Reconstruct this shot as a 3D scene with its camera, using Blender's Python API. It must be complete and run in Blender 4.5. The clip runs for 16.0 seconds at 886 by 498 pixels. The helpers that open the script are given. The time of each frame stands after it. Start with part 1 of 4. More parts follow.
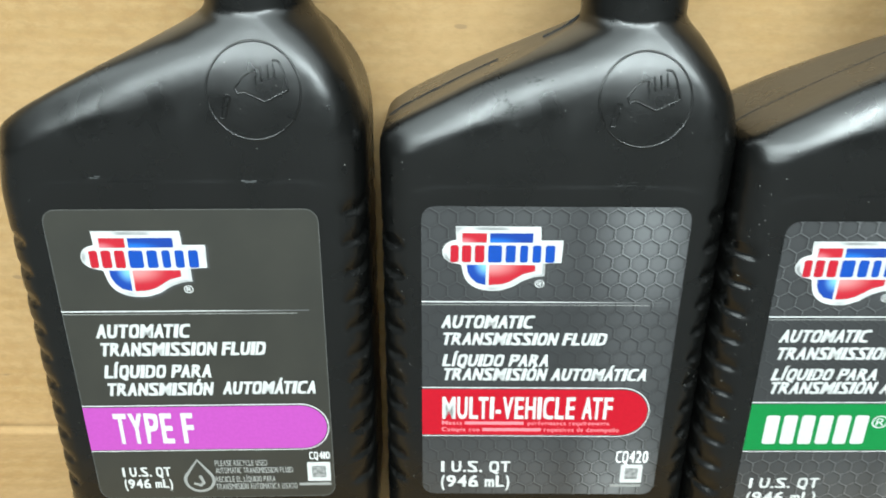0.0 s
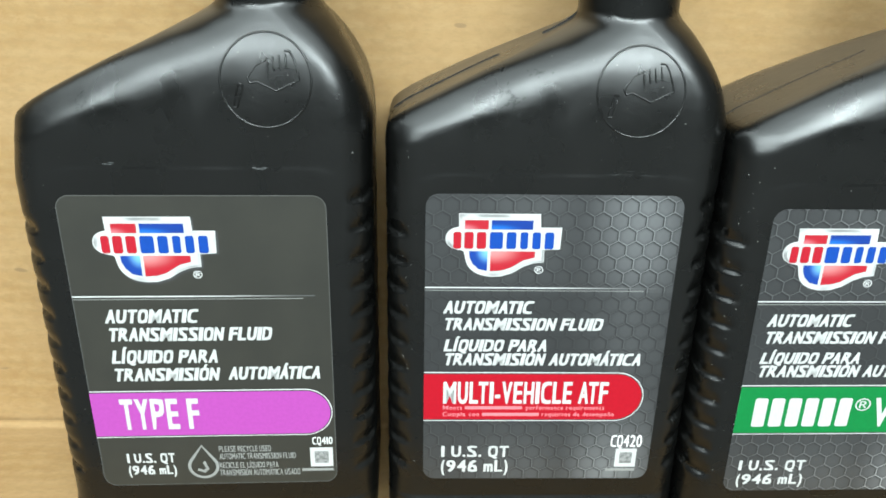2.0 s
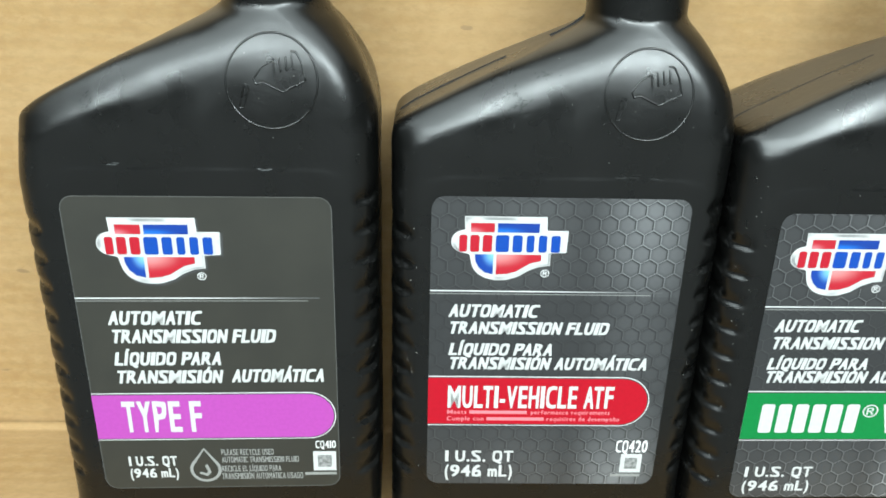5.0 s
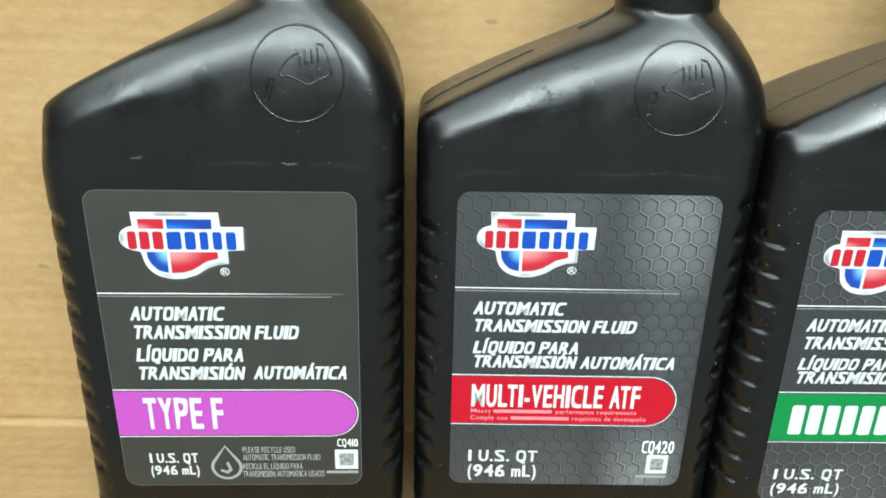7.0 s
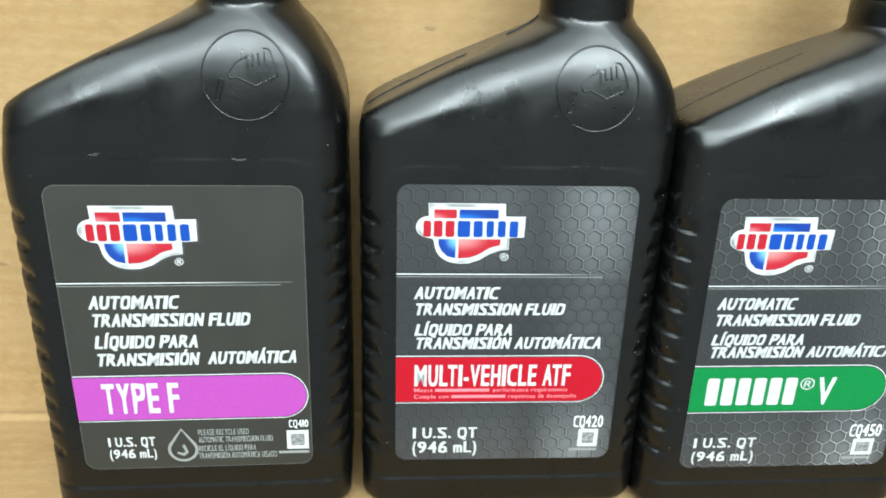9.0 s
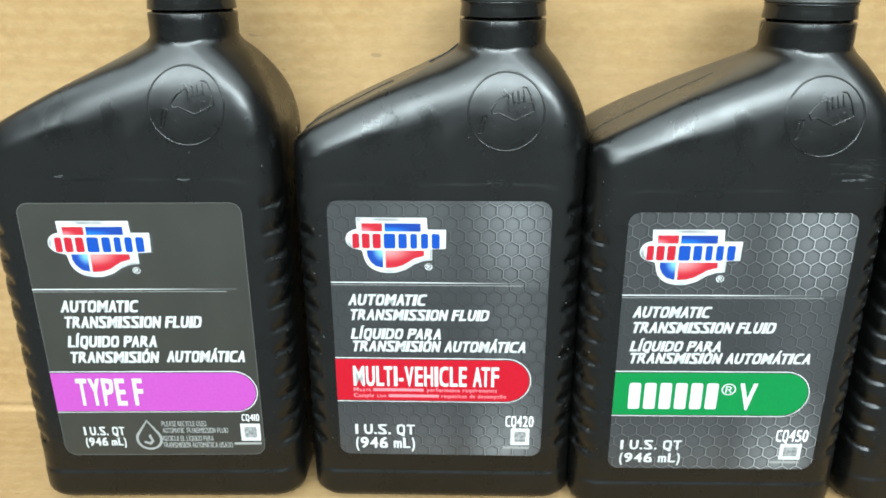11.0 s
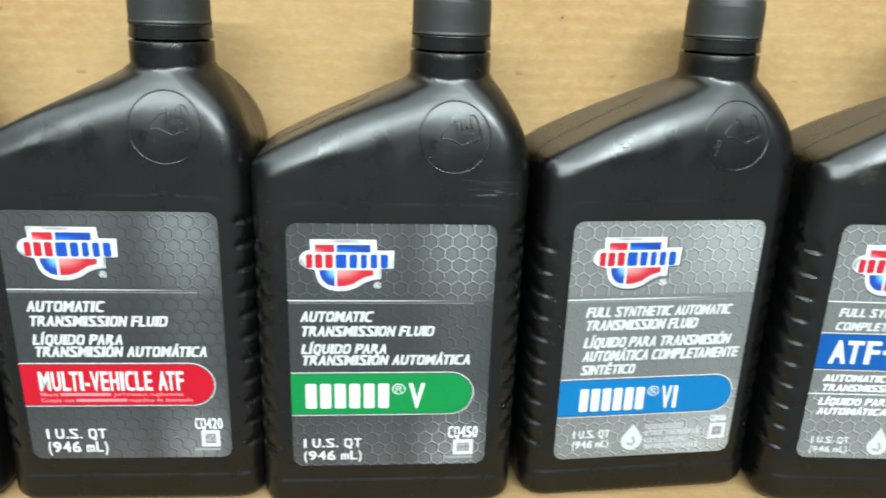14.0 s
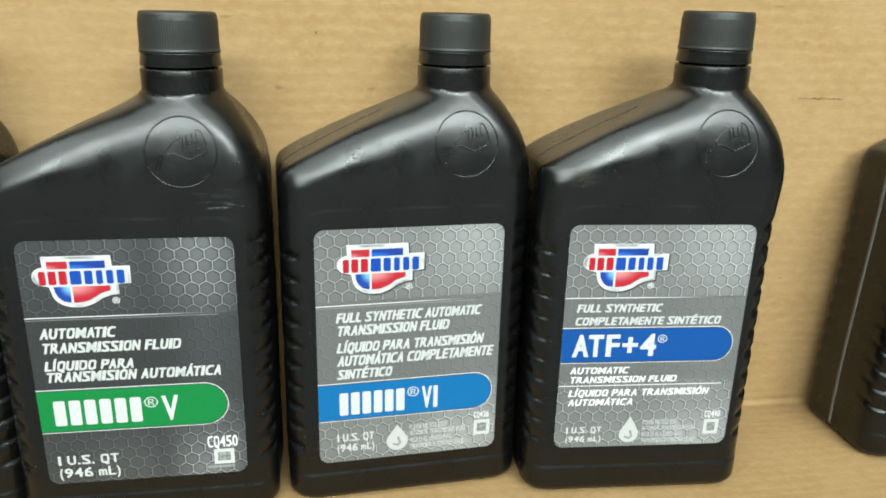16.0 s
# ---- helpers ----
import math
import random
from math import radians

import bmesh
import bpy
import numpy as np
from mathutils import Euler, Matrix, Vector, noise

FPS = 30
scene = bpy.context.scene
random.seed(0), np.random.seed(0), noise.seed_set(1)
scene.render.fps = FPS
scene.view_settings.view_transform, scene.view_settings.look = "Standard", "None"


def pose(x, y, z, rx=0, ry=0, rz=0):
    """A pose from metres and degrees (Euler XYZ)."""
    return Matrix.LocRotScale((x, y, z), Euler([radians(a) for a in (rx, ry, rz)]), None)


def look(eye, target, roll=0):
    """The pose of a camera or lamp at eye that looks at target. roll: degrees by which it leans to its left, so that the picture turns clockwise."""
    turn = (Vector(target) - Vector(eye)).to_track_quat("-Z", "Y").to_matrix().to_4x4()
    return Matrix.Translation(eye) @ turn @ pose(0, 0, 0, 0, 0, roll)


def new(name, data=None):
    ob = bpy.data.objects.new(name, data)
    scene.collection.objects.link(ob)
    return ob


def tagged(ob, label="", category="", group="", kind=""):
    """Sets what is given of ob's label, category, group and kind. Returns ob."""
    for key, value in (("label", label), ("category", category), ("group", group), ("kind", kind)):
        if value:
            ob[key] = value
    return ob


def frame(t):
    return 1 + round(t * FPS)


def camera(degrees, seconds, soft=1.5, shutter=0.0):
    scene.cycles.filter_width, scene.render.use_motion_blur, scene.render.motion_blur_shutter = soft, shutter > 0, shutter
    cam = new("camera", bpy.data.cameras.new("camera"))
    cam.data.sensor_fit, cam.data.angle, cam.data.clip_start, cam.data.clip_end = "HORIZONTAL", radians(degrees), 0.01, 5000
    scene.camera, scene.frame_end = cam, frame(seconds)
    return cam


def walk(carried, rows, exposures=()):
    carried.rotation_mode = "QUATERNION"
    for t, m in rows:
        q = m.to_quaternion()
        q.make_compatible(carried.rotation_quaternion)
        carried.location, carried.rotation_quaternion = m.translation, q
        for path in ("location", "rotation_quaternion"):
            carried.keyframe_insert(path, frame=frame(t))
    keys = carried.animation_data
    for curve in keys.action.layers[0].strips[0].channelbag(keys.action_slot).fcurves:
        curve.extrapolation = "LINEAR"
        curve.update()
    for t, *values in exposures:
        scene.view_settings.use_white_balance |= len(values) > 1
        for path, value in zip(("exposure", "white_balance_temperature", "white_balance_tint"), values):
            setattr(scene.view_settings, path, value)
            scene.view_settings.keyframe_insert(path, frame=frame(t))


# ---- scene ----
cam = camera(60.65, 16.0, soft=1.7, shutter=0.4)
PATH = [
    (0, (-0.1471, -0.2189, 0.2224), (-0.1475, 0.1487, 0.0647), 0.38),
    (0.5, (-0.1456, -0.2301, 0.2196), (-0.1346, 0.1381, 0.0635), 0.94),
    (1, (-0.1508, -0.2354, 0.2171), (-0.1395, 0.1337, 0.0634), 1.07),
    (1.5, (-0.1542, -0.2335, 0.2139), (-0.1423, 0.1365, 0.0624), 1.17),
    (2, (-0.1551, -0.2307, 0.2162), (-0.1446, 0.1403, 0.0670), 1.12),
    (2.5, (-0.1568, -0.2308, 0.2135), (-0.1452, 0.1397, 0.0631), 1.40),
    (3, (-0.1575, -0.2282, 0.2143), (-0.1465, 0.1420, 0.0633), 1.48),
    (5.5, (-0.1568, -0.2300, 0.2151), (-0.1470, 0.1423, 0.0693), 1.38),
    (6, (-0.1589, -0.2305, 0.2146), (-0.1522, 0.1422, 0.0694), 1.31),
    (6.5, (-0.1600, -0.2287, 0.2161), (-0.1561, 0.1433, 0.0693), 1.24),
    (7, (-0.1617, -0.2264, 0.2124), (-0.1570, 0.1456, 0.0653), 1.36),
    (7.5, (-0.1611, -0.2268, 0.2088), (-0.1560, 0.1447, 0.0604), 1.28),
    (8, (-0.1591, -0.2312, 0.2105), (-0.1474, 0.1400, 0.0620), 1.16),
    (8.5, (-0.1585, -0.2418, 0.2144), (-0.1398, 0.1309, 0.0704), 1.42),
    (9, (-0.1544, -0.2479, 0.2132), (-0.1300, 0.1252, 0.0711), 1.74),
    (9.5, (-0.1383, -0.2552, 0.2215), (-0.1232, 0.1183, 0.0789), 1.18),
    (9.7, (-0.1299, -0.2576, 0.2233), (-0.1194, 0.1156, 0.0799), 0.93),
    (11.8, (-0.0971, -0.2723, 0.2242), (-0.1134, 0.1027, 0.0859), -0.36),
    (12, (-0.0957, -0.2696, 0.2217), (-0.1066, 0.1052, 0.0823), 0.17),
    (12.5, (-0.0765, -0.2697, 0.2260), (-0.0852, 0.1055, 0.0876), 0.27),
    (13, (-0.0530, -0.2757, 0.2260), (-0.0588, 0.0995, 0.0875), 0.27),
    (13.5, (-0.0267, -0.2816, 0.2307), (-0.0124, 0.0952, 0.0970), 1.27),
    (14, (0.0028, -0.2918, 0.2278), (0.0303, 0.0858, 0.0989), 1.98),
    (14.5, (0.0265, -0.2962, 0.2264), (0.0655, 0.0805, 0.0976), 2.32),
    (15, (0.0523, -0.2992, 0.2311), (0.1029, 0.0774, 0.1064), 2.76),
    (15.5, (0.0743, -0.3069, 0.2340), (0.1303, 0.0692, 0.1098), 2.24),
    (16, (0.0868, -0.3096, 0.2330), (0.1455, 0.0663, 0.1095), 1.50),
]
walk(cam, [(t, look(eye, target, roll)) for t, eye, target, roll in PATH],
     exposures=[(0, 0.24, 6560, 10), (7.5, 0.18, 6500, 10), (9.5, 0.27, 6430, 10), (12.5, 0.38, 6350, 10), (13.5, 0.35, 6450, 10), (15.0, 0.13, 6750, 10), (16.0, 0.05, 6850, 10)])

# ---- world and lights ----
world = bpy.data.worlds.new("world")
scene.world = world
world.use_nodes = True
world.node_tree.nodes["Background"].inputs[0].default_value = (0.9, 0.95, 1.0, 1)
world.node_tree.nodes["Background"].inputs[1].default_value = 0.12


def area_lamp(at, to, sx, sy, watts, color):
    data = bpy.data.lights.new("unseen_lamp", "AREA")
    data.shape, data.size, data.size_y, data.energy, data.color = "RECTANGLE", sx, sy, watts, color
    ob = new("unseen_lamp", data)
    ob.matrix_world = look(at, to)
    return ob


# All lamps are out of view; their sizes and places are assumed.
LAMP_WHITE = (0.855, 1.0, 1.02)
area_lamp((1.05, -3.10, 2.2), (0.0, 0.0, 0.1), 0.6, 0.36, 38.0, LAMP_WHITE)
# weak left lamp, added to light the left shoulders
area_lamp((-1.9, -0.95, 2.2), (0.0, 0.0, 0.1), 2.2, 0.8, 16.0, LAMP_WHITE)
area_lamp((-0.10, -3.3, 2.2), (0.0, 0.0, 0.1), 4.8, 0.36, 305.0, LAMP_WHITE)
# wide flat panel, added to spread the sheen over the plastic
area_lamp((-0.2, -1.7, 2.38), (-0.2, -1.7, 0.0), 4.6, 2.4, 120.0, LAMP_WHITE)


# ---- materials ----
class Nodes:
    """A small wrapper to wire up one node material."""

    def __init__(self, name):
        self.mat = bpy.data.materials.new(name)
        self.mat.use_nodes = True
        self.tree = self.mat.node_tree
        self.shader = self.tree.nodes["Principled BSDF"]

    def put(self, socket, value):
        if isinstance(value, bpy.types.NodeSocket):
            self.tree.links.new(value, socket)
        elif isinstance(value, tuple) and len(value) == 3 and socket.type == "RGBA":
            socket.default_value = (*value, 1)
        else:
            socket.default_value = value

    def node(self, kind, operation="", data_type=""):
        n = self.tree.nodes.new(kind)
        if operation:
            n.operation = operation
        if data_type:
            n.data_type = data_type
        return n

    def math(self, op, a, b=0.0, c=0.0):
        n = self.node("ShaderNodeMath", operation=op)
        for s, v in zip(n.inputs, (a, b, c)):
            self.put(s, v)
        return n.outputs[0]

    def vec(self, op, a, b=(0, 0, 0)):
        n = self.node("ShaderNodeVectorMath", operation=op)
        self.put(n.inputs[0], a)
        self.put(n.inputs[1], b)
        return n.outputs["Value"] if op in ("DOT_PRODUCT", "LENGTH") else n.outputs["Vector"]

    def coord(self, scale=(1, 1, 1), which="Object"):
        c = self.node("ShaderNodeTexCoord").outputs[which]
        return self.vec("MULTIPLY", c, scale)

    def noise(self, vector, scale, detail=4.0, rough=0.55):
        n = self.node("ShaderNodeTexNoise")
        self.put(n.inputs["Vector"], vector)
        n.inputs["Scale"].default_value = scale
        n.inputs["Detail"].default_value = detail
        n.inputs["Roughness"].default_value = rough
        return n.outputs["Fac"]

    def span(self, value, lo, hi, to_lo=0.0, to_hi=1.0, smooth=True):
        n = self.node("ShaderNodeMapRange")
        n.interpolation_type = "SMOOTHSTEP" if smooth else "LINEAR"
        for s, v in zip(n.inputs, (value, lo, hi, to_lo, to_hi)):
            self.put(s, v)
        return n.outputs[0]

    def mix(self, fac, a, b):
        n = self.node("ShaderNodeMix", data_type="RGBA")
        self.put(n.inputs[0], fac)
        self.put(n.inputs[6], a)
        self.put(n.inputs[7], b)
        return n.outputs[2]

    def bump(self, height, strength, distance):
        n = self.node("ShaderNodeBump")
        self.put(n.inputs["Height"], height)
        n.inputs["Strength"].default_value = strength
        n.inputs["Distance"].default_value = distance
        self.put(self.shader.inputs["Normal"], n.outputs[0])

    def base(self, color, rough=0.5, metal=0.0, spec=0.5):
        self.put(self.shader.inputs["Base Color"], color)
        self.put(self.shader.inputs["Roughness"], rough)
        self.put(self.shader.inputs["Metallic"], metal)
        self.put(self.shader.inputs["Specular IOR Level"], spec)
        return self.mat


def cardboard_material():
    m = Nodes("kraft_cardboard")
    p = m.coord()
    sep = m.node("ShaderNodeSeparateXYZ")
    m.put(sep.inputs[0], p)
    across = m.math("ADD", sep.outputs[2], sep.outputs[1])
    drift = m.noise(m.vec("MULTIPLY", p, (5, 30, 30)), 1.0, 3.0)
    wave = m.math("SINE", m.math("ADD", m.math("MULTIPLY", across, 966.0), m.math("MULTIPLY", drift, 9.0)))
    streak = m.noise(m.vec("MULTIPLY", p, (60, 150, 150)), 1.0, 5.0, 0.66)
    flutes = m.math("ADD", m.math("MULTIPLY", wave, 0.20), m.span(streak, 0.0, 1.0, 0.28, 0.72, False))
    blotch = m.noise(m.vec("MULTIPLY", p, (16, 24, 24)), 1.0, 6.0, 0.62)
    fibre = m.noise(m.vec("MULTIPLY", p, (260, 620, 620)), 1.0, 3.0)
    speck = m.span(m.noise(m.vec("MULTIPLY", p, (70, 190, 190)), 1.0, 1.0), 0.76, 0.80)
    mottle = m.noise(m.vec("MULTIPLY", p, (130, 210, 210)), 1.0, 5.0, 0.7)
    c = m.mix(m.span(flutes, 0.25, 0.75), (0.287, 0.176, 0.072), (0.315, 0.201, 0.090))
    c = m.mix(m.span(mottle, 0.38, 0.66, 0.0, 0.8), c, (0.252, 0.146, 0.059))
    c = m.mix(m.span(blotch, 0.38, 0.66, 0.0, 0.6), c, (0.322, 0.207, 0.099))
    c = m.mix(m.span(fibre, 0.40, 0.7, 0.0, 0.36), c, (0.229, 0.148, 0.067))
    c = m.mix(m.math("MULTIPLY", speck, 0.6), c, (0.162, 0.103, 0.055))
    height = m.math("ADD", m.math("MULTIPLY", flutes, 0.5), m.math("MULTIPLY", fibre, 0.35))
    m.bump(height, 0.22, 0.0010)
    return m.base(c, 0.82, 0.0, 0.25)


def plastic_material(name, tone, rough, scuffs, upward=0.0):
    m = Nodes(name)
    p = m.coord()
    grain = m.noise(p, 2600.0, 2.0)
    wave = m.noise(p, 60.0, 3.0)
    smear = m.noise(m.vec("MULTIPLY", p, (1.0, 1.0, 0.5)), 90.0, 6.0, 0.7)
    scuff = m.math("MULTIPLY", m.span(smear, 0.62, 0.80), scuffs)
    dust = m.math("MULTIPLY", m.span(m.noise(p, 900.0, 1.0), 0.79, 0.82), scuffs)
    c = m.mix(scuff, (tone, tone * 1.02, tone * 0.93), (tone * 3.0, tone * 2.95, tone * 2.6))
    c = m.mix(m.math("MULTIPLY", dust, 0.45), c, (0.22, 0.21, 0.19))
    r = m.math("ADD", m.span(wave, 0.3, 0.7, rough - 0.04, rough + 0.05), m.math("MULTIPLY", scuff, 0.18))
    if upward:
        # brown-grey mixed in where the surface normal points up
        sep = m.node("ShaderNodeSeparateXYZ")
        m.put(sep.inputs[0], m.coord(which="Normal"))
        upward_mix = m.math("MULTIPLY", m.span(sep.outputs[2], 0.70, 0.93), m.span(wave, 0.25, 0.7, 0.7 * upward, upward))
        c = m.mix(upward_mix, c, (0.086, 0.072, 0.057))
    peel = m.noise(m.vec("MULTIPLY", p, (1.0, 1.0, 1.6)), 520.0, 4.0, 0.6)
    patchy = m.span(m.noise(p, 38.0, 3.0, 0.6), 0.46, 0.66, 0.25, 1.6)
    height = m.math("ADD", m.math("MULTIPLY", grain, 0.35), m.math("MULTIPLY", m.math("MULTIPLY", peel, patchy), 0.9))
    m.bump(m.math("ADD", height, m.math("MULTIPLY", wave, 3.0)), 0.16, 0.0004)
    return m.base(c, r, 0.0, 0.46)


def ink(name, color, rough=0.42, spread=0.06):
    m = Nodes(name)
    n = m.noise(m.coord(), 700.0, 3.0)
    dark = tuple(v * (1 - spread) for v in color)
    return m.base(m.mix(m.span(n, 0.35, 0.65), dark, color), rough, 0.0, 0.22)


def fading_ink(name, near, far):
    """Ink of a printed rule that thins out towards the label's right edge."""
    m = Nodes(name)
    sep = m.node("ShaderNodeSeparateXYZ")
    m.put(sep.inputs[0], m.coord())
    return m.base(m.mix(m.span(sep.outputs[0], -0.012, 0.034), near, far), 0.42, 0.0, 0.4)


def shine_ink(name, deep, light, spot):
    """A printed panel that is shaded from a light corner to its full colour."""
    m = Nodes(name)
    sep = m.node("ShaderNodeSeparateXYZ")
    m.put(sep.inputs[0], m.coord(which="Generated"))
    dx, dz = m.math("SUBTRACT", sep.outputs[0], spot[0]), m.math("SUBTRACT", sep.outputs[2], spot[1])
    far = m.math("SQRT", m.math("ADD", m.math("MULTIPLY", dx, dx), m.math("MULTIPLY", dz, dz)))
    return m.base(m.mix(m.span(far, 0.05, 0.75), light, deep), 0.40, 0.0, 0.4)


def wavy_ink(name, low, high):
    """Silver print shaded to look like a bevelled edge."""
    m = Nodes(name)
    n = m.noise(m.coord((1, 0, 1)), 85.0, 1.0)
    return m.base(m.mix(m.span(n, 0.38, 0.62), low, high), 0.34, 0.0, 0.5)


def plain_label_material():
    m = Nodes("plain_black_label")
    n = m.noise(m.coord(), 45.0, 4.0)
    c = m.mix(m.span(n, 0.35, 0.7), (0.0195, 0.0188, 0.0150), (0.0240, 0.0229, 0.0180))
    return m.base(c, 0.46, 0.0, 0.5)


def hexagon_label_material(name, low, high, line, shade_mid, narrow, pitch, along, up, faintest=0.18):
    """Printed honeycomb on a soft grey gradient. low, high: the gradient's greys; shade_mid: how far the middle field is darkened in print."""
    m = Nodes(name)
    p = m.node("ShaderNodeTexCoord").outputs["Object"]
    sep = m.node("ShaderNodeSeparateXYZ")
    m.put(sep.inputs[0], p)
    x, z = sep.outputs[0], sep.outputs[2]
    comb = m.node("ShaderNodeCombineXYZ")
    m.put(comb.inputs[0], m.math("ADD", m.math("DIVIDE", x, pitch), 100.0 + along))
    m.put(comb.inputs[1], m.math("ADD", m.math("DIVIDE", z, pitch), 103.923 + up))
    r, half = (1.0, 1.7320508, 1.0), (0.5, 0.8660254, 0.5)

    def cell(q):
        g = m.vec("ABSOLUTE", m.vec("SUBTRACT", m.vec("MODULO", q, r), half))
        s = m.node("ShaderNodeSeparateXYZ")
        m.put(s.inputs[0], g)
        return m.math("MAXIMUM", s.outputs[0], m.math("ADD", m.math("MULTIPLY", s.outputs[0], 0.5), m.math("MULTIPLY", s.outputs[1], 0.8660254)))

    d = m.math("MINIMUM", cell(comb.outputs[0]), cell(m.vec("SUBTRACT", comb.outputs[0], half)))
    edge = m.span(d, 0.462, 0.488)
    rim = m.span(d, 0.25, 0.46)
    cloud = m.noise(m.vec("ADD", p, (0.31, 0, 0.17)), 26.0, 2.0)
    right = m.math("SUBTRACT", 1.0, m.span(m.math("ABSOLUTE", m.math("SUBTRACT", x, 0.029)), 0.0, narrow))
    middle = m.math("SUBTRACT", 1.0, m.span(m.math("ABSOLUTE", m.math("ADD", x, 0.010)), 0.0, 0.026))
    ends = m.span(m.math("ABSOLUTE", m.math("SUBTRACT", z, 0.078)), 0.012, 0.058)
    glow = m.math("ADD", m.math("MULTIPLY", right, m.span(ends, 0.0, 1.0, 0.35, 0.85)), m.math("MULTIPLY", ends, m.span(middle, 0.0, 1.0, 0.08, 0.28)))
    glow = m.math("MULTIPLY", glow, m.span(cloud, 0.25, 0.75, 0.55, 1.15))
    c = m.mix(glow, low, high)
    c = m.mix(m.math("MULTIPLY", rim, 0.32), c, tuple(v * 0.55 for v in low))
    moved = m.vec("ADD", comb.outputs[0], (0.055, 0.045, 0.0))
    under = m.math("MINIMUM", cell(moved), cell(m.vec("SUBTRACT", moved, half)))
    c = m.mix(m.math("MULTIPLY", m.span(under, 0.42, 0.47), 0.75), c, tuple(v * 0.4 for v in low))
    fade = m.span(glow, 0.0, 0.75, faintest, 0.9)
    field = m.math("MULTIPLY", m.span(z, 0.058, 0.064), m.span(z, 0.1040, 0.1042, 1.0, 0.0))
    c = m.mix(m.math("MULTIPLY", edge, m.math("MULTIPLY", fade, m.span(field, 0, 1, 1.0, 0.6))), c, line)
    c = m.mix(m.math("MULTIPLY", field, shade_mid), c, tuple(v * 0.8 for v in low))
    return m.base(c, 0.36, 0.0, 0.5)


CARDBOARD = cardboard_material()
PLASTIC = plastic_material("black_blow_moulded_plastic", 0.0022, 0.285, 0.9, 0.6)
CAP_PLASTIC = plastic_material("black_cap_plastic", 0.014, 0.44, 0.8)
BAND_PLASTIC = plastic_material("shiny_black_plastic", 0.006, 0.20, 0.2)
STRIPE_PLASTIC = plastic_material("grey_view_stripe_plastic", 0.10, 0.4, 0.3)
WHITE = ink("white_ink", (0.435, 0.435, 0.425))
PALE = ink("pale_grey_ink", (0.60, 0.60, 0.59))
DIM = ink("dim_grey_ink", (0.22, 0.22, 0.21))
CODE_GREY = ink("mid_grey_ink", (0.24, 0.24, 0.235), 0.42, 0.5)
EDGE = ink("label_edge_ink", (0.085, 0.085, 0.080))
SHADE = ink("dark_outline_ink", (0.05, 0.05, 0.05))
RED = ink("red_ink", (0.33, 0.010, 0.020))
BLUE = ink("blue_ink", (0.004, 0.045, 0.26))
MAGENTA = ink("magenta_ink", (0.315, 0.050, 0.275))
CRIMSON = ink("crimson_ink", (0.33, 0.004, 0.013))
GREEN = ink("green_ink", (0.002, 0.145, 0.034))
SOFT = ink("soft_grey_ink", (0.39, 0.39, 0.385))
AZURE = ink("azure_ink", (0.001, 0.100, 0.26))
ROYAL = ink("royal_blue_ink", (0.002, 0.053, 0.21))
PINKISH = ink("pale_red_ink", (0.56, 0.17, 0.19))
RIM = wavy_ink("silver_bevel_ink", (0.20, 0.20, 0.20), (0.58, 0.58, 0.57))
RED_LOW_LEFT = shine_ink("red_shaded_ink_a", (0.33, 0.010, 0.020), (0.46, 0.13, 0.15), (0.0, 0.0))
RED_HIGH_LEFT = shine_ink("red_shaded_ink_b", (0.33, 0.010, 0.020), (0.50, 0.18, 0.18), (0.05, 1.0))
BLUE_LOW_LEFT = shine_ink("blue_shaded_ink_a", (0.003, 0.030, 0.20), (0.006, 0.11, 0.42), (0.1, 0.0))
BLUE_HIGH_RIGHT = shine_ink("blue_shaded_ink_b", (0.003, 0.035, 0.22), (0.14, 0.36, 0.60), (1.0, 1.0))
RULE = fading_ink("fading_rule_ink", (0.56, 0.56, 0.55), (0.075, 0.075, 0.075))
LABEL_PLAIN = plain_label_material()
LABEL_DARK = hexagon_label_material("dark_honeycomb_label", (0.026, 0.0265, 0.0275), (0.125, 0.127, 0.130), (0.185, 0.187, 0.190), 0.25, 0.022, 0.0060, -0.2, -0.10)
LABEL_BRIGHT = hexagon_label_material("bright_honeycomb_label", (0.026, 0.0265, 0.0275), (0.115, 0.117, 0.120), (0.370, 0.372, 0.375), 0.45, 0.024, 0.0060, -0.2, -0.10)
LABEL_SILVER = hexagon_label_material("silver_honeycomb_label", (0.112, 0.112, 0.110), (0.245, 0.245, 0.241), (0.50, 0.50, 0.49), 0.62, 0.034, 0.0061, 0.6, -0.07, 0.55)


def plaster_material(name, low, high):
    m = Nodes(name)
    n = m.noise(m.coord(), 5.0, 5.0)
    f = m.noise(m.coord(), 180.0, 2.0)
    m.bump(f, 0.1, 0.002)
    return m.base(m.mix(n, (low, low, low * 0.97), (high, high, high * 0.97)), 0.8)


PLASTER = plaster_material("wall_paint", 0.075, 0.10)
DARK_PLASTER = plaster_material("dark_unseen_wall", 0.03, 0.04)
CONCRETE = plaster_material("grey_concrete", 0.11, 0.145)


# ---- building helpers ----
def mesh_from(name, bm, material, smooth=False):
    me = bpy.data.meshes.new(name)
    bm.normal_update()
    bm.to_mesh(me)
    bm.free()
    me.materials.append(material)
    if smooth:
        me.polygons.foreach_set("use_smooth", [True] * len(me.polygons))
    return me


def part(name, bm, material, parent, label="", smooth=False):
    ob = new(name, mesh_from(name, bm, material, smooth))
    ob.parent = parent
    if label:
        tagged(ob, label)
    return ob


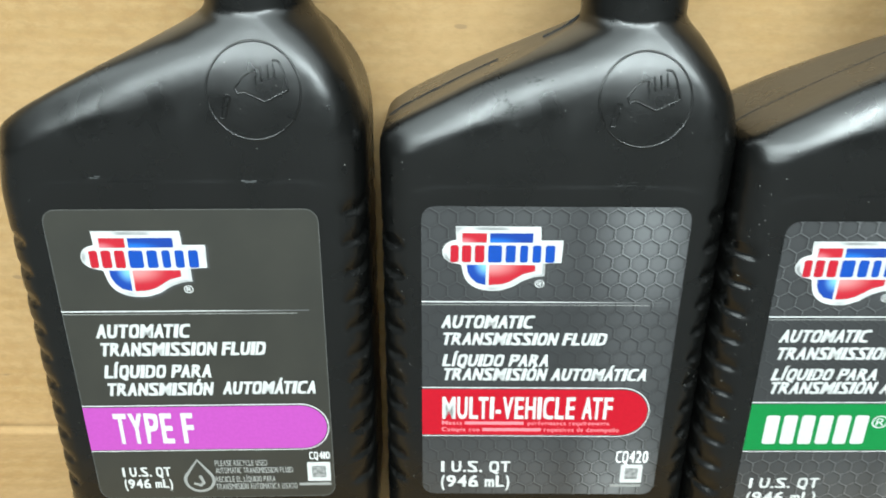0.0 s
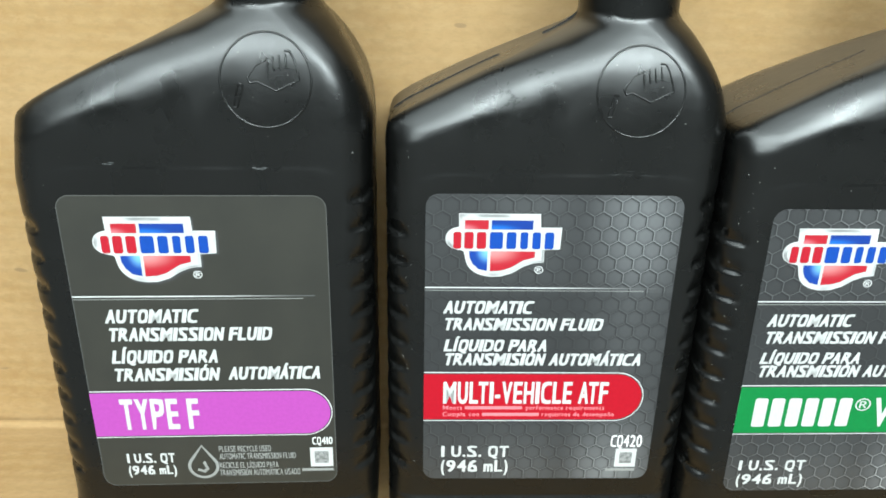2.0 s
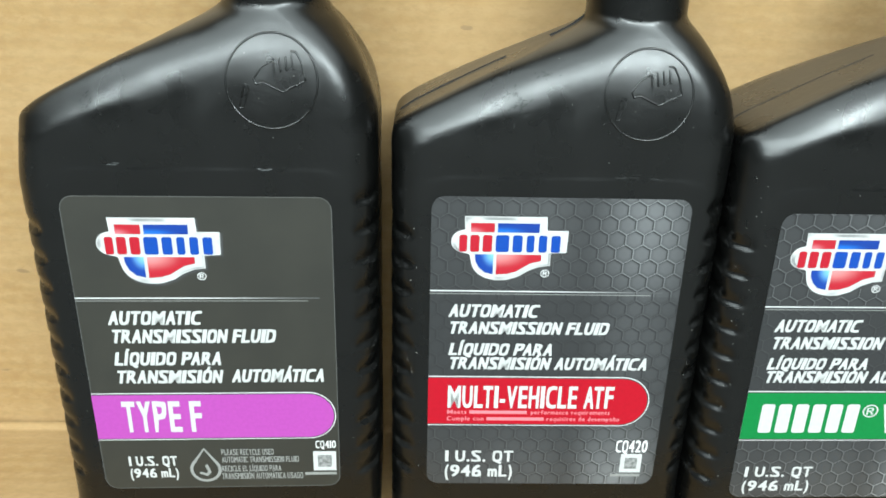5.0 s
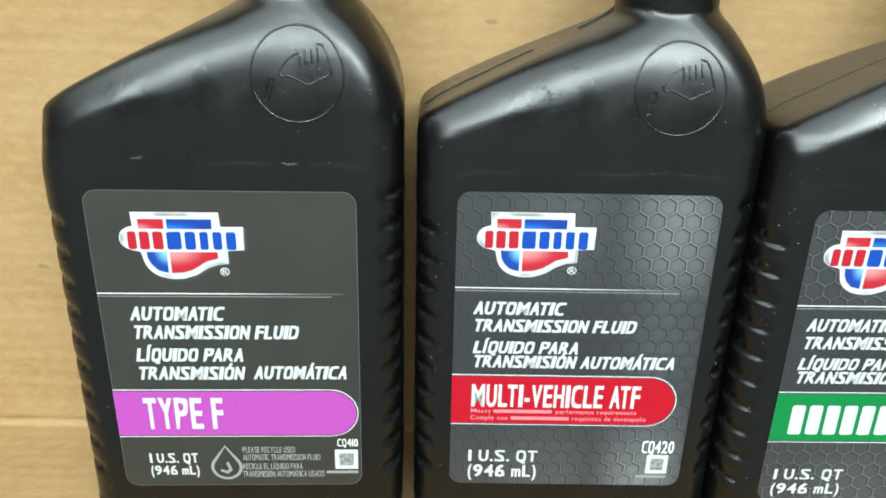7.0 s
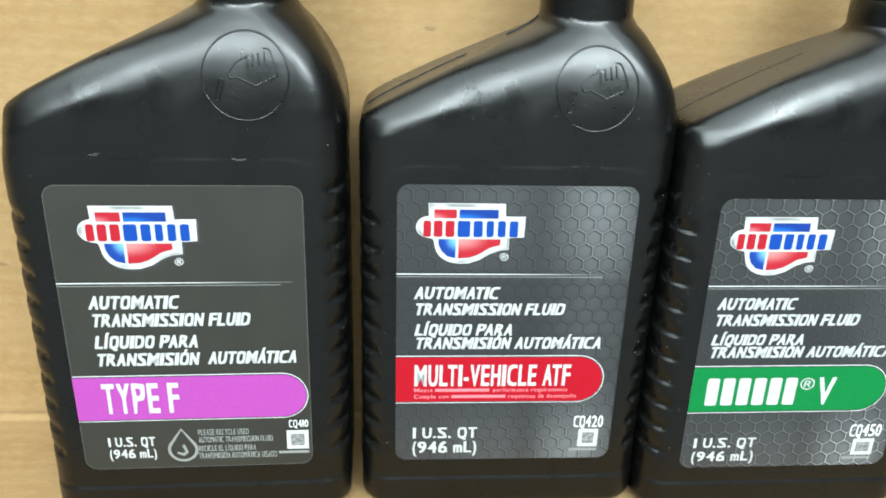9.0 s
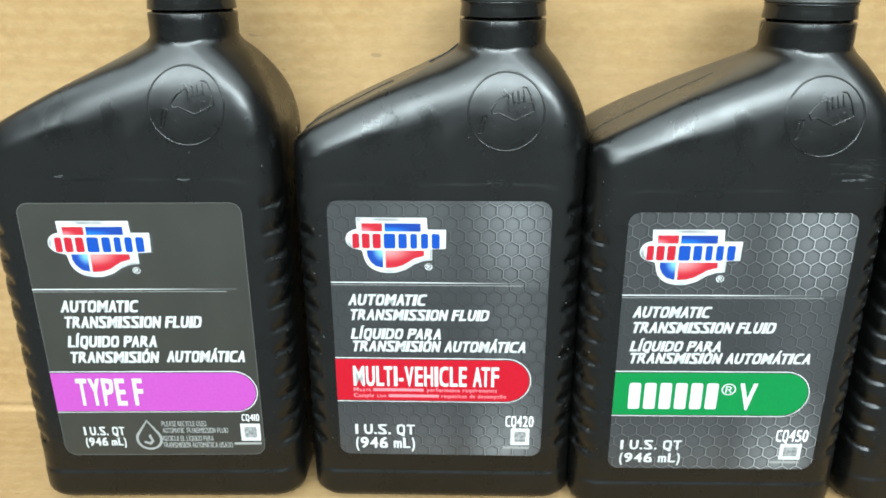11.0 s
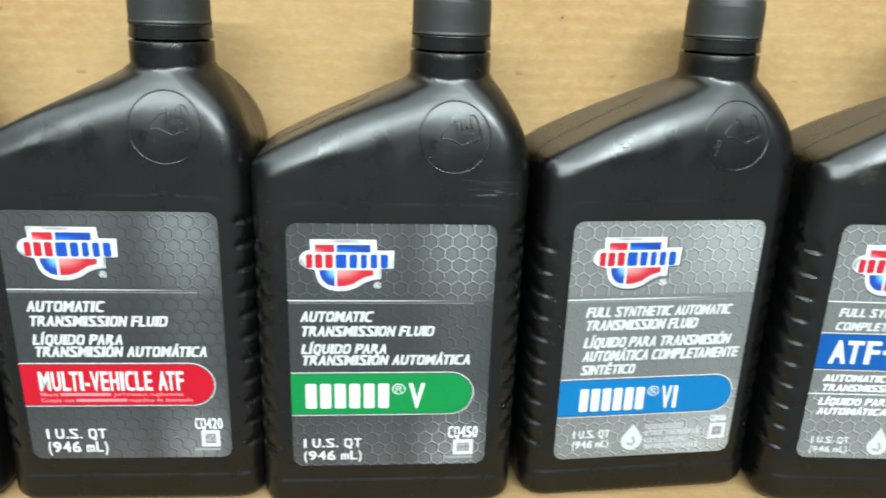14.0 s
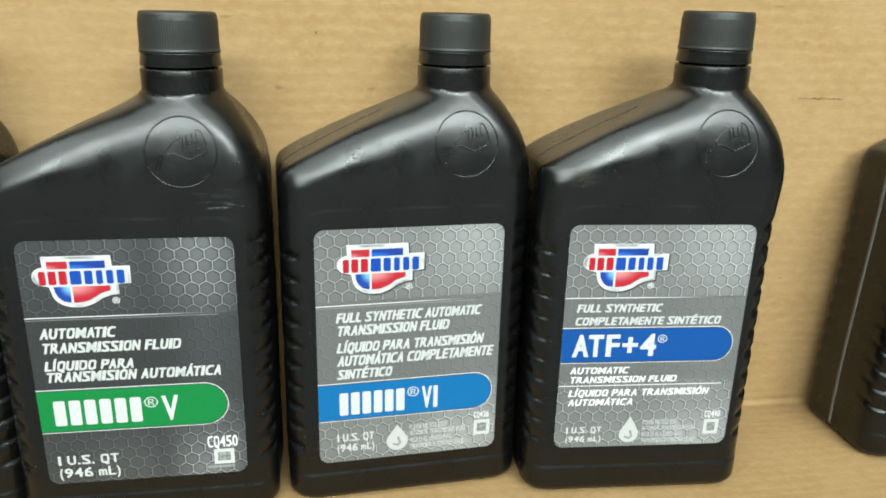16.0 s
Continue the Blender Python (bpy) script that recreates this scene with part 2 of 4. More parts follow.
def box_mesh(x0, x1, y0, y1, z0, z1):
    bm = bmesh.new()
    bmesh.ops.create_cube(bm, size=1.0)
    for v in bm.verts:
        v.co = Vector(((x0 + x1) / 2 + v.co.x * (x1 - x0), (y0 + y1) / 2 + v.co.y * (y1 - y0), (z0 + z1) / 2 + v.co.z * (z1 - z0)))
    return bm


def structure(name, bm, material, label):
    ob = new(name, mesh_from(name, bm, material))
    return tagged(ob, label, name.split("_")[0], kind="structure")


# ---- the setting ----
WALL_Y = 0.0768


def sheet(x0, x1, nx, a0, a1, na, point, thick):
    """A cardboard panel with a slightly wavy face; point(x, a) gives the face and its outward normal."""
    bm = bmesh.new()
    rings = []
    for i in range(nx + 1):
        x = x0 + (x1 - x0) * i / nx
        row = []
        for j in range(na + 1):
            a = a0 + (a1 - a0) * j / na
            co, no = point(x, a)
            w = 0.0006 * noise.noise(Vector((x * 7, a * 22, 3.1))) * (0 if j == 0 else 1)
            row.append((bm.verts.new(co + no * w), bm.verts.new(co - no * thick)))
        rings.append(row)
    for i in range(nx):
        for j in range(na):
            q = (rings[i][j], rings[i + 1][j], rings[i + 1][j + 1], rings[i][j + 1])
            bm.faces.new([v[0] for v in q])
            bm.faces.new([v[1] for v in reversed(q)])
    for i in range(nx):
        for j in (0, na):
            q = (rings[i][j], rings[i + 1][j])
            bm.faces.new((q[0][0], q[0][1], q[1][1], q[1][0]))
    for j in range(na):
        for i in (0, nx):
            q = (rings[i][j], rings[i][j + 1])
            bm.faces.new((q[0][0], q[0][1], q[1][1], q[1][0]))
    bmesh.ops.recalc_face_normals(bm, faces=bm.faces)
    return bm


wall_back = structure("wall_back", sheet(-1.3, 1.3, 120, -0.004, 0.62, 60, lambda x, a: (Vector((x, WALL_Y, a)), Vector((0, -1, 0))), 0.004),
                      CARDBOARD, "brown corrugated cardboard back panel behind the bottles")
floor = structure("floor", sheet(-1.3, 1.3, 120, -0.040, WALL_Y - 0.0005, 60, lambda x, a: (Vector((x, a, 0)), Vector((0, 0, 1))), 0.004),
                  CARDBOARD, "brown corrugated cardboard sheet under the bottles")
for o in (wall_back, floor):
    o.data.polygons.foreach_set("use_smooth", [True] * len(o.data.polygons))

bm = bmesh.new()
rows_ = []
for i in range(131):
    x = -1.3 + 0.02 * i
    r_ = 0.0030 + 0.0006 * noise.noise(Vector((x * 30, 0, 0)))
    rows_.append([bm.verts.new((x, WALL_Y - 0.0002 - r_ * (1 - math.sin(a)), r_ * (1 - math.cos(a)) + 0.0002)) for a in [math.pi / 2 * k / 4 for k in range(5)]])
for a, b in zip(rows_, rows_[1:]):
    for k in range(4):
        bm.faces.new((a[k], a[k + 1], b[k + 1], b[k]))
structure("trim_fold", bm, CARDBOARD, "rounded cardboard fold between sheet and back panel")



def wall_marks(name, marks, material, label):
    """Small nicks in the back panel's face; marks are x, z, length, width, slope."""
    bm = bmesh.new()
    for x, z, long, wide, slope in marks:
        ring = []
        for a, b in ((-0.5, 0), (-0.2, 0.5), (0.3, 0.35), (0.5, 0), (0.25, -0.5), (-0.3, -0.3)):
            xx, zz = x + a * long * math.cos(slope) - b * wide * math.sin(slope), z + a * long * math.sin(slope) + b * wide * math.cos(slope)
            ring.append(bm.verts.new((xx, WALL_Y - 0.0008, zz)))
        f = bm.faces.new(ring)
        f.normal_update()
        if f.normal.y > 0:
            f.normal_flip()
    return tagged(part(name, bm, material, wall_back, label), kind="stuff")


rng_ = random.Random(31)
CREASE = ink("dark_cardboard_crease", (0.13, 0.075, 0.035), 0.9, 0.5)
wall_marks("crease", [(0.342 + 0.0022 * i + rng_.gauss(0, 0.0006), 0.1885 + rng_.gauss(0, 0.0003), rng_.uniform(0.0012, 0.0038), rng_.uniform(0.00015, 0.0004), rng_.gauss(0, 0.12)) for i in range(12)]
           + [(0.082, 0.2180, 0.0015, 0.0005, 0.7), (0.0822, 0.2176, 0.0009, 0.0004, 0.3)], CREASE, "dark broken crease and a nick")
# Unseen closing room; its wall and ground tones steer the plastic's reflections.
structure("wall_room", box_mesh(-3.2, 3.2, -4.75, -4.6, -0.03, 2.4), PLASTER, "plain painted wall behind the camera")
# dark sides added so that the bottles' corners reflect black
structure("wall_left", box_mesh(-3.35, -3.2, -4.75, 0.9, -0.03, 2.4), DARK_PLASTER, "unseen dark side wall, added to keep reflections dark")
structure("wall_right", box_mesh(3.2, 3.35, -4.75, 0.9, -0.03, 2.4), DARK_PLASTER, "unseen dark side wall, added to keep reflections dark")
structure("wall_far", box_mesh(-3.2, 3.2, 0.75, 0.9, -0.03, 2.4), PLASTER, "plain painted wall behind the cardboard")
structure("ceiling", box_mesh(-3.35, 3.35, -4.75, 0.9, 2.4, 2.5), PLASTER, "plain painted ceiling")
structure("ground", box_mesh(-3.35, 3.35, -4.75, 0.9, -0.06, -0.0045), CONCRETE, "plain grey support under the cardboard")


# ---- the bottle ----
HALF = 0.0580
DEEP = 0.0630
NECK_X, NECK_Y, NECK_R = 0.0239, 0.0260, 0.0166
TOP = 0.1968  # where the round neck begins
RIB_LEDGE, RIB_PITCH, RIBS = 0.0286, 0.0105, 10


def curve_at(table, z):
    """Catmull-Rom through (z, value) pairs."""
    if z <= table[0][0]:
        return table[0][1]
    if z >= table[-1][0]:
        return table[-1][1]
    k = max(i for i in range(len(table) - 1) if table[i][0] <= z)
    (z0, a), (z1, b) = table[k], table[k + 1]
    before = table[k - 1] if k else (z0 - (z1 - z0), a)
    after = table[k + 2] if k + 2 < len(table) else (z1 + (z1 - z0), b)
    ma, mb = (b - before[1]) / (z1 - before[0]) * (z1 - z0), (after[1] - a) / (after[0] - z0) * (z1 - z0)
    t = (z - z0) / (z1 - z0)
    return (2 * t**3 - 3 * t**2 + 1) * a + (t**3 - 2 * t**2 + t) * ma + (3 * t**2 - 2 * t**3) * b + (t**3 - t**2) * mb


LEFT = [(0.150, -HALF), (0.156, -HALF), (0.1612, -0.0568), (0.1651, -0.0520), (0.1700, -0.0430), (0.1784, -0.0258), (0.1845, -0.0125),
        (0.1903, -0.0008), (0.1930, 0.0040), (0.1950, 0.0064), (TOP, NECK_X - NECK_R)]
RIGHT = [(0.145, HALF), (0.160, HALF), (0.170, 0.0564), (0.177, 0.0539), (0.184, 0.0500), (0.190, 0.0457), (0.1938, 0.0424), (0.1955, 0.0412), (TOP, NECK_X + NECK_R)]
FRONT = [(0.0147, -0.0004), (0.0167, 0.0002), (0.145, 0.0002), (0.158, 0.0003), (0.165, 0.0009), (0.172, 0.0019), (0.179, 0.0034), (0.185, 0.0053), (0.190, 0.0074), (0.1935, 0.0090), (0.1955, 0.0097), (TOP, NECK_Y - NECK_R)]
BACK = [(0.155, DEEP), (0.165, DEEP - 0.0008), (0.175, DEEP - 0.0036), (0.185, DEEP - 0.0095), (0.191, DEEP - 0.0155), (0.1945, DEEP - 0.0198), (TOP, NECK_Y + NECK_R)]
SWEEP = [(0.155, 0.0), (0.163, 0.013), (0.170, 0.025), (0.178, 0.026), (0.186, 0.017), (0.192, 0.006), (TOP, 0.0)]
FLAT = [(0.155, 0.0), (0.163, 0.0030), (0.170, 0.0052), (0.185, 0.0056), (0.191, 0.0030), (TOP, 0.0)]
ROUND = [(0.150, 0.0115), (0.165, 0.0120), (0.180, 0.0130), (0.189, 0.0145), (TOP, NECK_R)]


def section(z, bulge=0.0, span=0.022, waist=0.0):
    xl, xr, yf, r = curve_at(LEFT, z), curve_at(RIGHT, z), curve_at(FRONT, z), curve_at(ROUND, z)
    slim = 1 - 0.016 * min(1.0, max(0.0, (TOP - z) / 0.012))
    xl, xr = xl * slim, xr * slim
    low = min(1.0, max(0.0, (0.161 - z) / span))
    xl -= bulge * low * low * (3 - 2 * low)
    xr -= waist * low * low * (3 - 2 * low)
    if z < 0.0065:
        s = 0.0065 * (1 - math.sqrt(max(0.0, 1 - ((0.0065 - z) / 0.0065) ** 2)))
        xl, xr, yf = xl + s, xr - s, yf + s
    yb = curve_at(BACK, z) - (max(0.0, yf) if z < 0.02 else 0.0)
    r = min(r, (xr - xl) / 2 - 1e-5, (yb - yf) / 2 - 1e-5)
    return xl, xr, yf, yb, r


ARC, RUN, FACE = 14, 8, 44


def recess(x, z):
    """The label panel, slightly proud of the front, with rounded corners."""
    r = 0.013
    dx, dz = abs(x) - (0.0500 - r), abs(z - 0.0816) - (0.0654 - r)
    d = math.hypot(max(dx, 0), max(dz, 0)) + min(max(dx, dz), 0) - r
    t = min(1.0, max(0.0, -d / 0.0016))
    return -0.0002 * t * t * (3 - 2 * t)


def notch(z, rise, count):
    """Depth of the finger notches at height z: a level ledge below, running out upwards."""
    phase = (z - rise - RIB_LEDGE) / RIB_PITCH
    k = math.floor(phase)
    f = phase - k
    if not 0 <= k < count or f > 0.62:
        return 0.0
    return 0.0013 * (f / 0.18 if f < 0.18 else (1 - (f - 0.18) / 0.44) ** 1.2)


def ring_points(z, bulge=0.0, span=0.022, waist=0.0):
    """One horizontal outline of the body, with the finger notches at its four corners."""
    xl, xr, yf, yb, r = section(z, bulge, span, waist)
    pts = []
    corners = (((xr - r, yf + r), -90), ((xr - r, yb - r), 0), ((xl + r, yb - r), 90), ((xl + r, yf + r), 180))
    sweep = min(curve_at(SWEEP, z), max(0.0, xr - xl - 2 * r - 0.002))
    tuck = r - curve_at(FLAT, z)
    corners = corners[:3] + (((xl + r + sweep, yf + tuck), 180),)
    for k, ((cx, cy), a0) in enumerate(corners):
        wide, deep = (r + sweep, tuck) if k == 3 else (r, r)
        count = RIBS + 1 if k < 2 else RIBS
        for i in range(ARC + 1):
            a = radians(a0 + 90 * i / ARC)
            aside = abs(math.cos(a))
            g = notch(z, 0.0026 * max(0.0, aside - 0.85) / 0.15, count) * min(1.0, max(0.0, (aside - 0.28) / 0.20)) * (1 - 0.35 * max(0.0, aside - 0.75) / 0.25)
            pts.append((cx + (wide - g) * math.cos(a), cy + (deep - g) * math.sin(a)))
        (nx, ny), na = corners[(k + 1) % 4]
        start = pts[-1]
        end_a = radians(na)
        end = (nx + (r + sweep if k == 2 else r) * math.cos(end_a), ny + r * math.sin(end_a))
        side = k in (0, 2)
        steps = FACE if k == 3 else RUN * 2 if side else RUN
        for i in range(1, steps):
            t = i / steps
            x, y = start[0] + (end[0] - start[0]) * t, start[1] + (end[1] - start[1]) * t
            if side:
                near = min(t, 1 - t)
                g = 0.65 * notch(z, 0.0026 + 0.012 * near, count) * max(0.0, 1 - near / 0.13)
                x = xr - g if k == 0 else xl + g
            if k == 3:
                y += recess(x, z)
            pts.append((x, y))
    return pts


def body_mesh(bulge=0.0, span=0.022, waist=0.0):
    levels = [0.0, 0.0004, 0.0012, 0.0024, 0.004, 0.0052, 0.0065, 0.010, 0.0130] + [0.0146 + 0.0003 * i for i in range(15)] + [0.0205, 0.0235, 0.0265]
    levels += [RIB_LEDGE + (k + f) * RIB_PITCH for k in range(RIBS + 1) for f in (0.0, 0.06, 0.12, 0.18, 0.23, 0.30, 0.38, 0.46, 0.54, 0.62, 0.75, 0.88, 0.96)]
    levels += [0.1443 + 0.0004 * i for i in range(18)] + [0.153, 0.155]
    z = 0.157
    while z < TOP - 0.0002:
        levels.append(z)
        z += 0.0010
    levels.append(TOP)
    bm = bmesh.new()
    rings = [[bm.verts.new((x, y, z)) for x, y in ring_points(z, bulge, span, waist)] for z in levels]
    n = len(rings[0])
    # the round neck, its collar and the closed top under the cap
    for r, z in ((NECK_R, 0.1985), (NECK_R, 0.2010), (NECK_R, 0.2046), (NECK_R - 0.0002, 0.2050), (NECK_R - 0.0016, 0.2051), (NECK_R - 0.0016, 0.2085)):
        first = rings[levels.index(TOP)]
        ring = []
        for v in first:
            d = Vector((v.co.x - NECK_X, v.co.y - NECK_Y)).normalized()
            ring.append(bm.verts.new((NECK_X + d.x * r, NECK_Y + d.y * r, z)))
        rings.append(ring)
    for a, b in zip(rings, rings[1:]):
        for i in range(n):
            bm.faces.new((a[i], a[(i + 1) % n], b[(i + 1) % n], b[i]))
    bm.faces.new(list(reversed(rings[0])))
    bm.faces.new(rings[-1])
    return bm


def front_y(x, z):
    """The front face's depth at x, z."""
    xl, xr, yf, yb, r = section(z)
    sweep = min(curve_at(SWEEP, z), max(0.0, xr - xl - 2 * r - 0.002))
    for cx, s, wide in ((xl + r + sweep, -1, r + sweep), (xr - r, 1, r)):
        if (x - cx) * s > 0:
            d = min(1.0, abs(x - cx) / wide)
            deep = r - curve_at(FLAT, z) if s < 0 else r
            return yf + deep - deep * math.sqrt(max(0.0, 1 - d * d))
    return yf


def lathe(profile, n, wobble=None):
    bm = bmesh.new()
    rings = []
    for k, (r, z) in enumerate(profile):
        ring = []
        for i in range(n):
            a = 2 * math.pi * i / n
            q = r + (wobble(i, k) if wobble else 0.0)
            ring.append(bm.verts.new((NECK_X + q * math.cos(a), NECK_Y + q * math.sin(a), z)))
        rings.append(ring)
    for a, b in zip(rings, rings[1:]):
        for i in range(n):
            bm.faces.new((a[i], a[(i + 1) % n], b[(i + 1) % n], b[i]))
    bm.faces.new(list(reversed(rings[0])))
    bm.faces.new(rings[-1])
    return bm


CAP_R, CAP_TOP = 0.0160, 0.2278


def cap_mesh():
    z0, z1 = 0.2118, CAP_TOP
    prof = [(CAP_R - 0.0012, z0), (CAP_R + 0.0002, z0 + 0.0002), (CAP_R + 0.0003, z0 + 0.0006), (CAP_R + 0.0001, z0 + 0.0011), (CAP_R, z0 + 0.0014), (CAP_R - 0.0001, z0 + 0.004), (CAP_R - 0.0001, z0 + 0.009),
            (CAP_R - 0.0002, z1 - 0.0034), (CAP_R - 0.0003, z1 - 0.0026), (CAP_R - 0.0005, z1 - 0.0012), (CAP_R - 0.0009, z1 - 0.0004), (CAP_R - 0.0017, z1), (CAP_R - 0.0028, z1), (CAP_R - 0.0036, z1 - 0.0003), (0.004, z1 - 0.0003)]
    return lathe(prof, 288, lambda i, k: (0.00003 if i % 3 else -0.00005) if 4 <= k <= 7 else (0.00006 if i % 6 < 3 else -0.00006) if k == 2 else 0.0)


def band_mesh():
    r = CAP_R + 0.0005
    return lathe([(r - 0.0020, 0.20605), (r - 0.0003, 0.20610), (r - 0.0001, 0.20618), (r, 0.20640), (r, 0.20670), (r - 0.0003, 0.2090), (r - 0.0005, 0.2106), (r - 0.0005, 0.2109), (r - 0.0002, 0.2112), (r - 0.0002, 0.2116), (r - 0.0005, 0.21175), (r - 0.0020, 0.2118)], 96)


def ribbon(points, width, height, closed=False):
    """A low raised line on the front face, through points given as x, z."""
    bm = bmesh.new()
    n = len(points)
    rows = []
    for i, (x, z) in enumerate(points):
        p, q = points[(i - 1) % n if closed else max(0, i - 1)], points[(i + 1) % n if closed else min(n - 1, i + 1)]
        d = Vector((q[0] - p[0], q[1] - p[1])).normalized()
        s = Vector((-d.y, d.x)) * width
        row = []
        for k, h in ((-1, -0.0002), (-0.5, height), (0.5, height), (1, -0.0002)):
            xx, zz = x + s.x * k, z + s.y * k
            row.append(bm.verts.new((xx, front_y(xx, zz) - h, zz)))
        rows.append(row)
    pairs = list(zip(rows, rows[1:])) + ([(rows[-1], rows[0])] if closed else [])
    for a, b in pairs:
        for k in range(3):
            bm.faces.new((a[k], a[k + 1], b[k + 1], b[k]))
    bmesh.ops.recalc_face_normals(bm, faces=bm.faces)
    return bm


def between(points, step=0.0008):
    out = []
    for (x0, z0), (x1, z1) in zip(points, points[1:]):
        n = max(1, int(math.hypot(x1 - x0, z1 - z0) / step))
        out += [(x0 + (x1 - x0) * i / n, z0 + (z1 - z0) * i / n) for i in range(n)]
    return out + [points[-1]]


EMB_X, EMB_Z, EMB_R = 0.0248, 0.1733, 0.0141


def emblem_meshes():
    """The moulded round emblem: a ring with a plain angular figure, a slanted stroke and short upright bars."""
    ring = [(EMB_X + EMB_R * math.cos(a), EMB_Z + EMB_R * math.sin(a)) for a in [2 * math.pi * i / 72 for i in range(72)]]
    yield "ring", ribbon(ring, 0.00045, 0.00026, True)
    shape = [(-0.0056, 0.0010), (-0.0048, -0.0008), (-0.0028, -0.0002), (0.0032, -0.0030), (0.0104, 0.0004), (0.0090, 0.0060), (0.0076, 0.0086), (0.0058, 0.0088)]
    yield "outline", ribbon(between([(EMB_X + x, EMB_Z + z) for x, z in shape]), 0.00042, 0.00030)
    yield "outline", ribbon(between([(EMB_X - 0.0056, EMB_Z + 0.0010), (EMB_X - 0.0030, EMB_Z + 0.0044), (EMB_X + 0.0004, EMB_Z + 0.0062)]), 0.00042, 0.00030)
    for k in range(4):
        x = EMB_X + 0.0004 + 0.0019 * k
        yield "bar", ribbon(between([(x, EMB_Z + 0.0066 + 0.0004 * k), (x + 0.0004, EMB_Z + 0.0024 + 0.0004 * k)]), 0.00040, 0.00034)
    slot = [(-0.0084, -0.0008), (-0.0070, -0.0012), (-0.0090, -0.0079), (-0.0103, -0.0079)]
    yield "stroke", ribbon(between([(EMB_X + x, EMB_Z + z) for x, z in slot + slot[:1]]), 0.00036, 0.00030)


def seam_mesh(z0, z1, r):
    """The mould's parting line along the sloping shoulder."""
    bm = bmesh.new()
    rows = []
    n = 24
    for i in range(n + 1):
        z = z0 + (z1 - z0) * i / n
        x = section(z)[0]
        y = NECK_Y + 0.0005 * noise.noise(Vector((z * 90, 2, 0)))
        w = r * (0.6 + 0.6 * abs(noise.noise(Vector((z * 400, 7, 0)))))
        rows.append([bm.verts.new((x + 0.0004, y - w, z)), bm.verts.new((x - w, y, z + w)), bm.verts.new((x + 0.0004, y + w, z))])
    for a, b in zip(rows, rows[1:]):
        for k in range(2):
            bm.faces.new((a[k], b[k], b[k + 1], a[k + 1]))
    bmesh.ops.recalc_face_normals(bm, faces=bm.faces)
    return bm


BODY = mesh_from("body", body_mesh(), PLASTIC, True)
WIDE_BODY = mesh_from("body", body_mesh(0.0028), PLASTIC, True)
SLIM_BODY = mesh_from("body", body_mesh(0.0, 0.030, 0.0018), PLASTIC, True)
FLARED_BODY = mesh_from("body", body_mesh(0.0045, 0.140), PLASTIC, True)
CAP = mesh_from("cap", cap_mesh(), CAP_PLASTIC)
BAND = mesh_from("tamper_band", band_mesh(), BAND_PLASTIC, True)
EMBLEM = [(n, mesh_from(n, b, PLASTIC, True)) for n, b in emblem_meshes()]
DARK_SEAM = ink("dark_seam_plastic", (0.003, 0.003, 0.003), 0.7)
SEAMS_THIN = [mesh_from("mould_seam", seam_mesh(0.1625, 0.1860, 0.00020), DARK_SEAM)]
SEAMS = [mesh_from("mould_seam", seam_mesh(0.1625, 0.1815, 0.00042), DARK_SEAM), mesh_from("mould_seam", seam_mesh(0.1885, 0.1955, 0.00055), DARK_SEAM)]


def shared(name, mesh, parent):
    ob = new(name, mesh)
    ob.parent = parent
    return ob


def bottle(label, x, y, turn, tall=1.0, seams=(), body_data=None):
    thing = tagged(new("fluid_bottle"), label, "bottle", "row of fluid bottles")
    thing.matrix_world = pose(x, y, 0.0003, 0, 0, turn) @ Matrix.Diagonal((1, 1, tall, 1))
    body = shared("body", body_data or BODY, thing)
    for n, me in EMBLEM:
        shared("emblem_" + n, me, body)
    for me in seams or SEAMS_THIN:
        shared("mould_seam", me, body)
    shared("cap", CAP, thing)
    shared("tamper_band", BAND, thing)
    return thing


# ---- printed labels ----
NARROW = {"I": 0.34, "Í": 0.34, "1": 0.27, ".": 0.24, "-": 0.45, "(": 0.34, ")": 0.34, "M": 1.28, "W": 1.28, "L": 0.84, "E": 0.84, "F": 0.82, "T": 0.92, "+": 0.95, "®": 1.2}
ROUNDED = set("OÓQCGSDRPB68")
KERN = {"AT": 0.22, "TA": 0.22, "ÁT": 0.22, "LT": 0.16, "PA": 0.14, "FA": 0.14, "AU": 0.05}
GLYPHS = {}


def glyph(ch, bold):
    """One character of the built-in font, set to a block letter's width: points with capitals one high, faces, width."""
    if (ch, bold) in GLYPHS:
        return GLYPHS[ch, bold]
    data = bpy.data.curves.new("lettering", "FONT")
    data.body, data.size, data.offset, data.resolution_u = ch, 1.0, bold, 3
    ob = new("lettering", data)
    me = bpy.data.meshes.new_from_object(ob)
    bpy.data.objects.remove(ob)
    co = np.empty(len(me.vertices) * 3)
    me.vertices.foreach_get("co", co)
    x, y = co[0::3], co[1::3]
    faces = [tuple(p.vertices) for p in me.polygons]
    bpy.data.meshes.remove(me)
    y = (y + bold) / (0.69 + 2 * bold)
    natural = (x.max() - x.min()) / 0.69
    wide = NARROW.get(ch, 0.98 if ch.isupper() or ch.isdigit() else natural)
    u = (x - x.min()) / max(1e-6, x.max() - x.min()) * 2 - 1
    if ch in ROUNDED:
        v = np.clip(y * 2 - 1, -1, 1)
        body = (y >= 0) & (y <= 1.0)
        u, y = np.where(body, u * (1 + 0.8 * v**2 * (1 - u**2)), u), np.where(body, (v * (1 + 0.5 * u**2 * (1 - v**2)) + 1) / 2, y)
    GLYPHS[ch, bold] = (np.stack(((u + 1) / 2 * wide, y), axis=1), faces, wide)
    return GLYPHS[ch, bold]


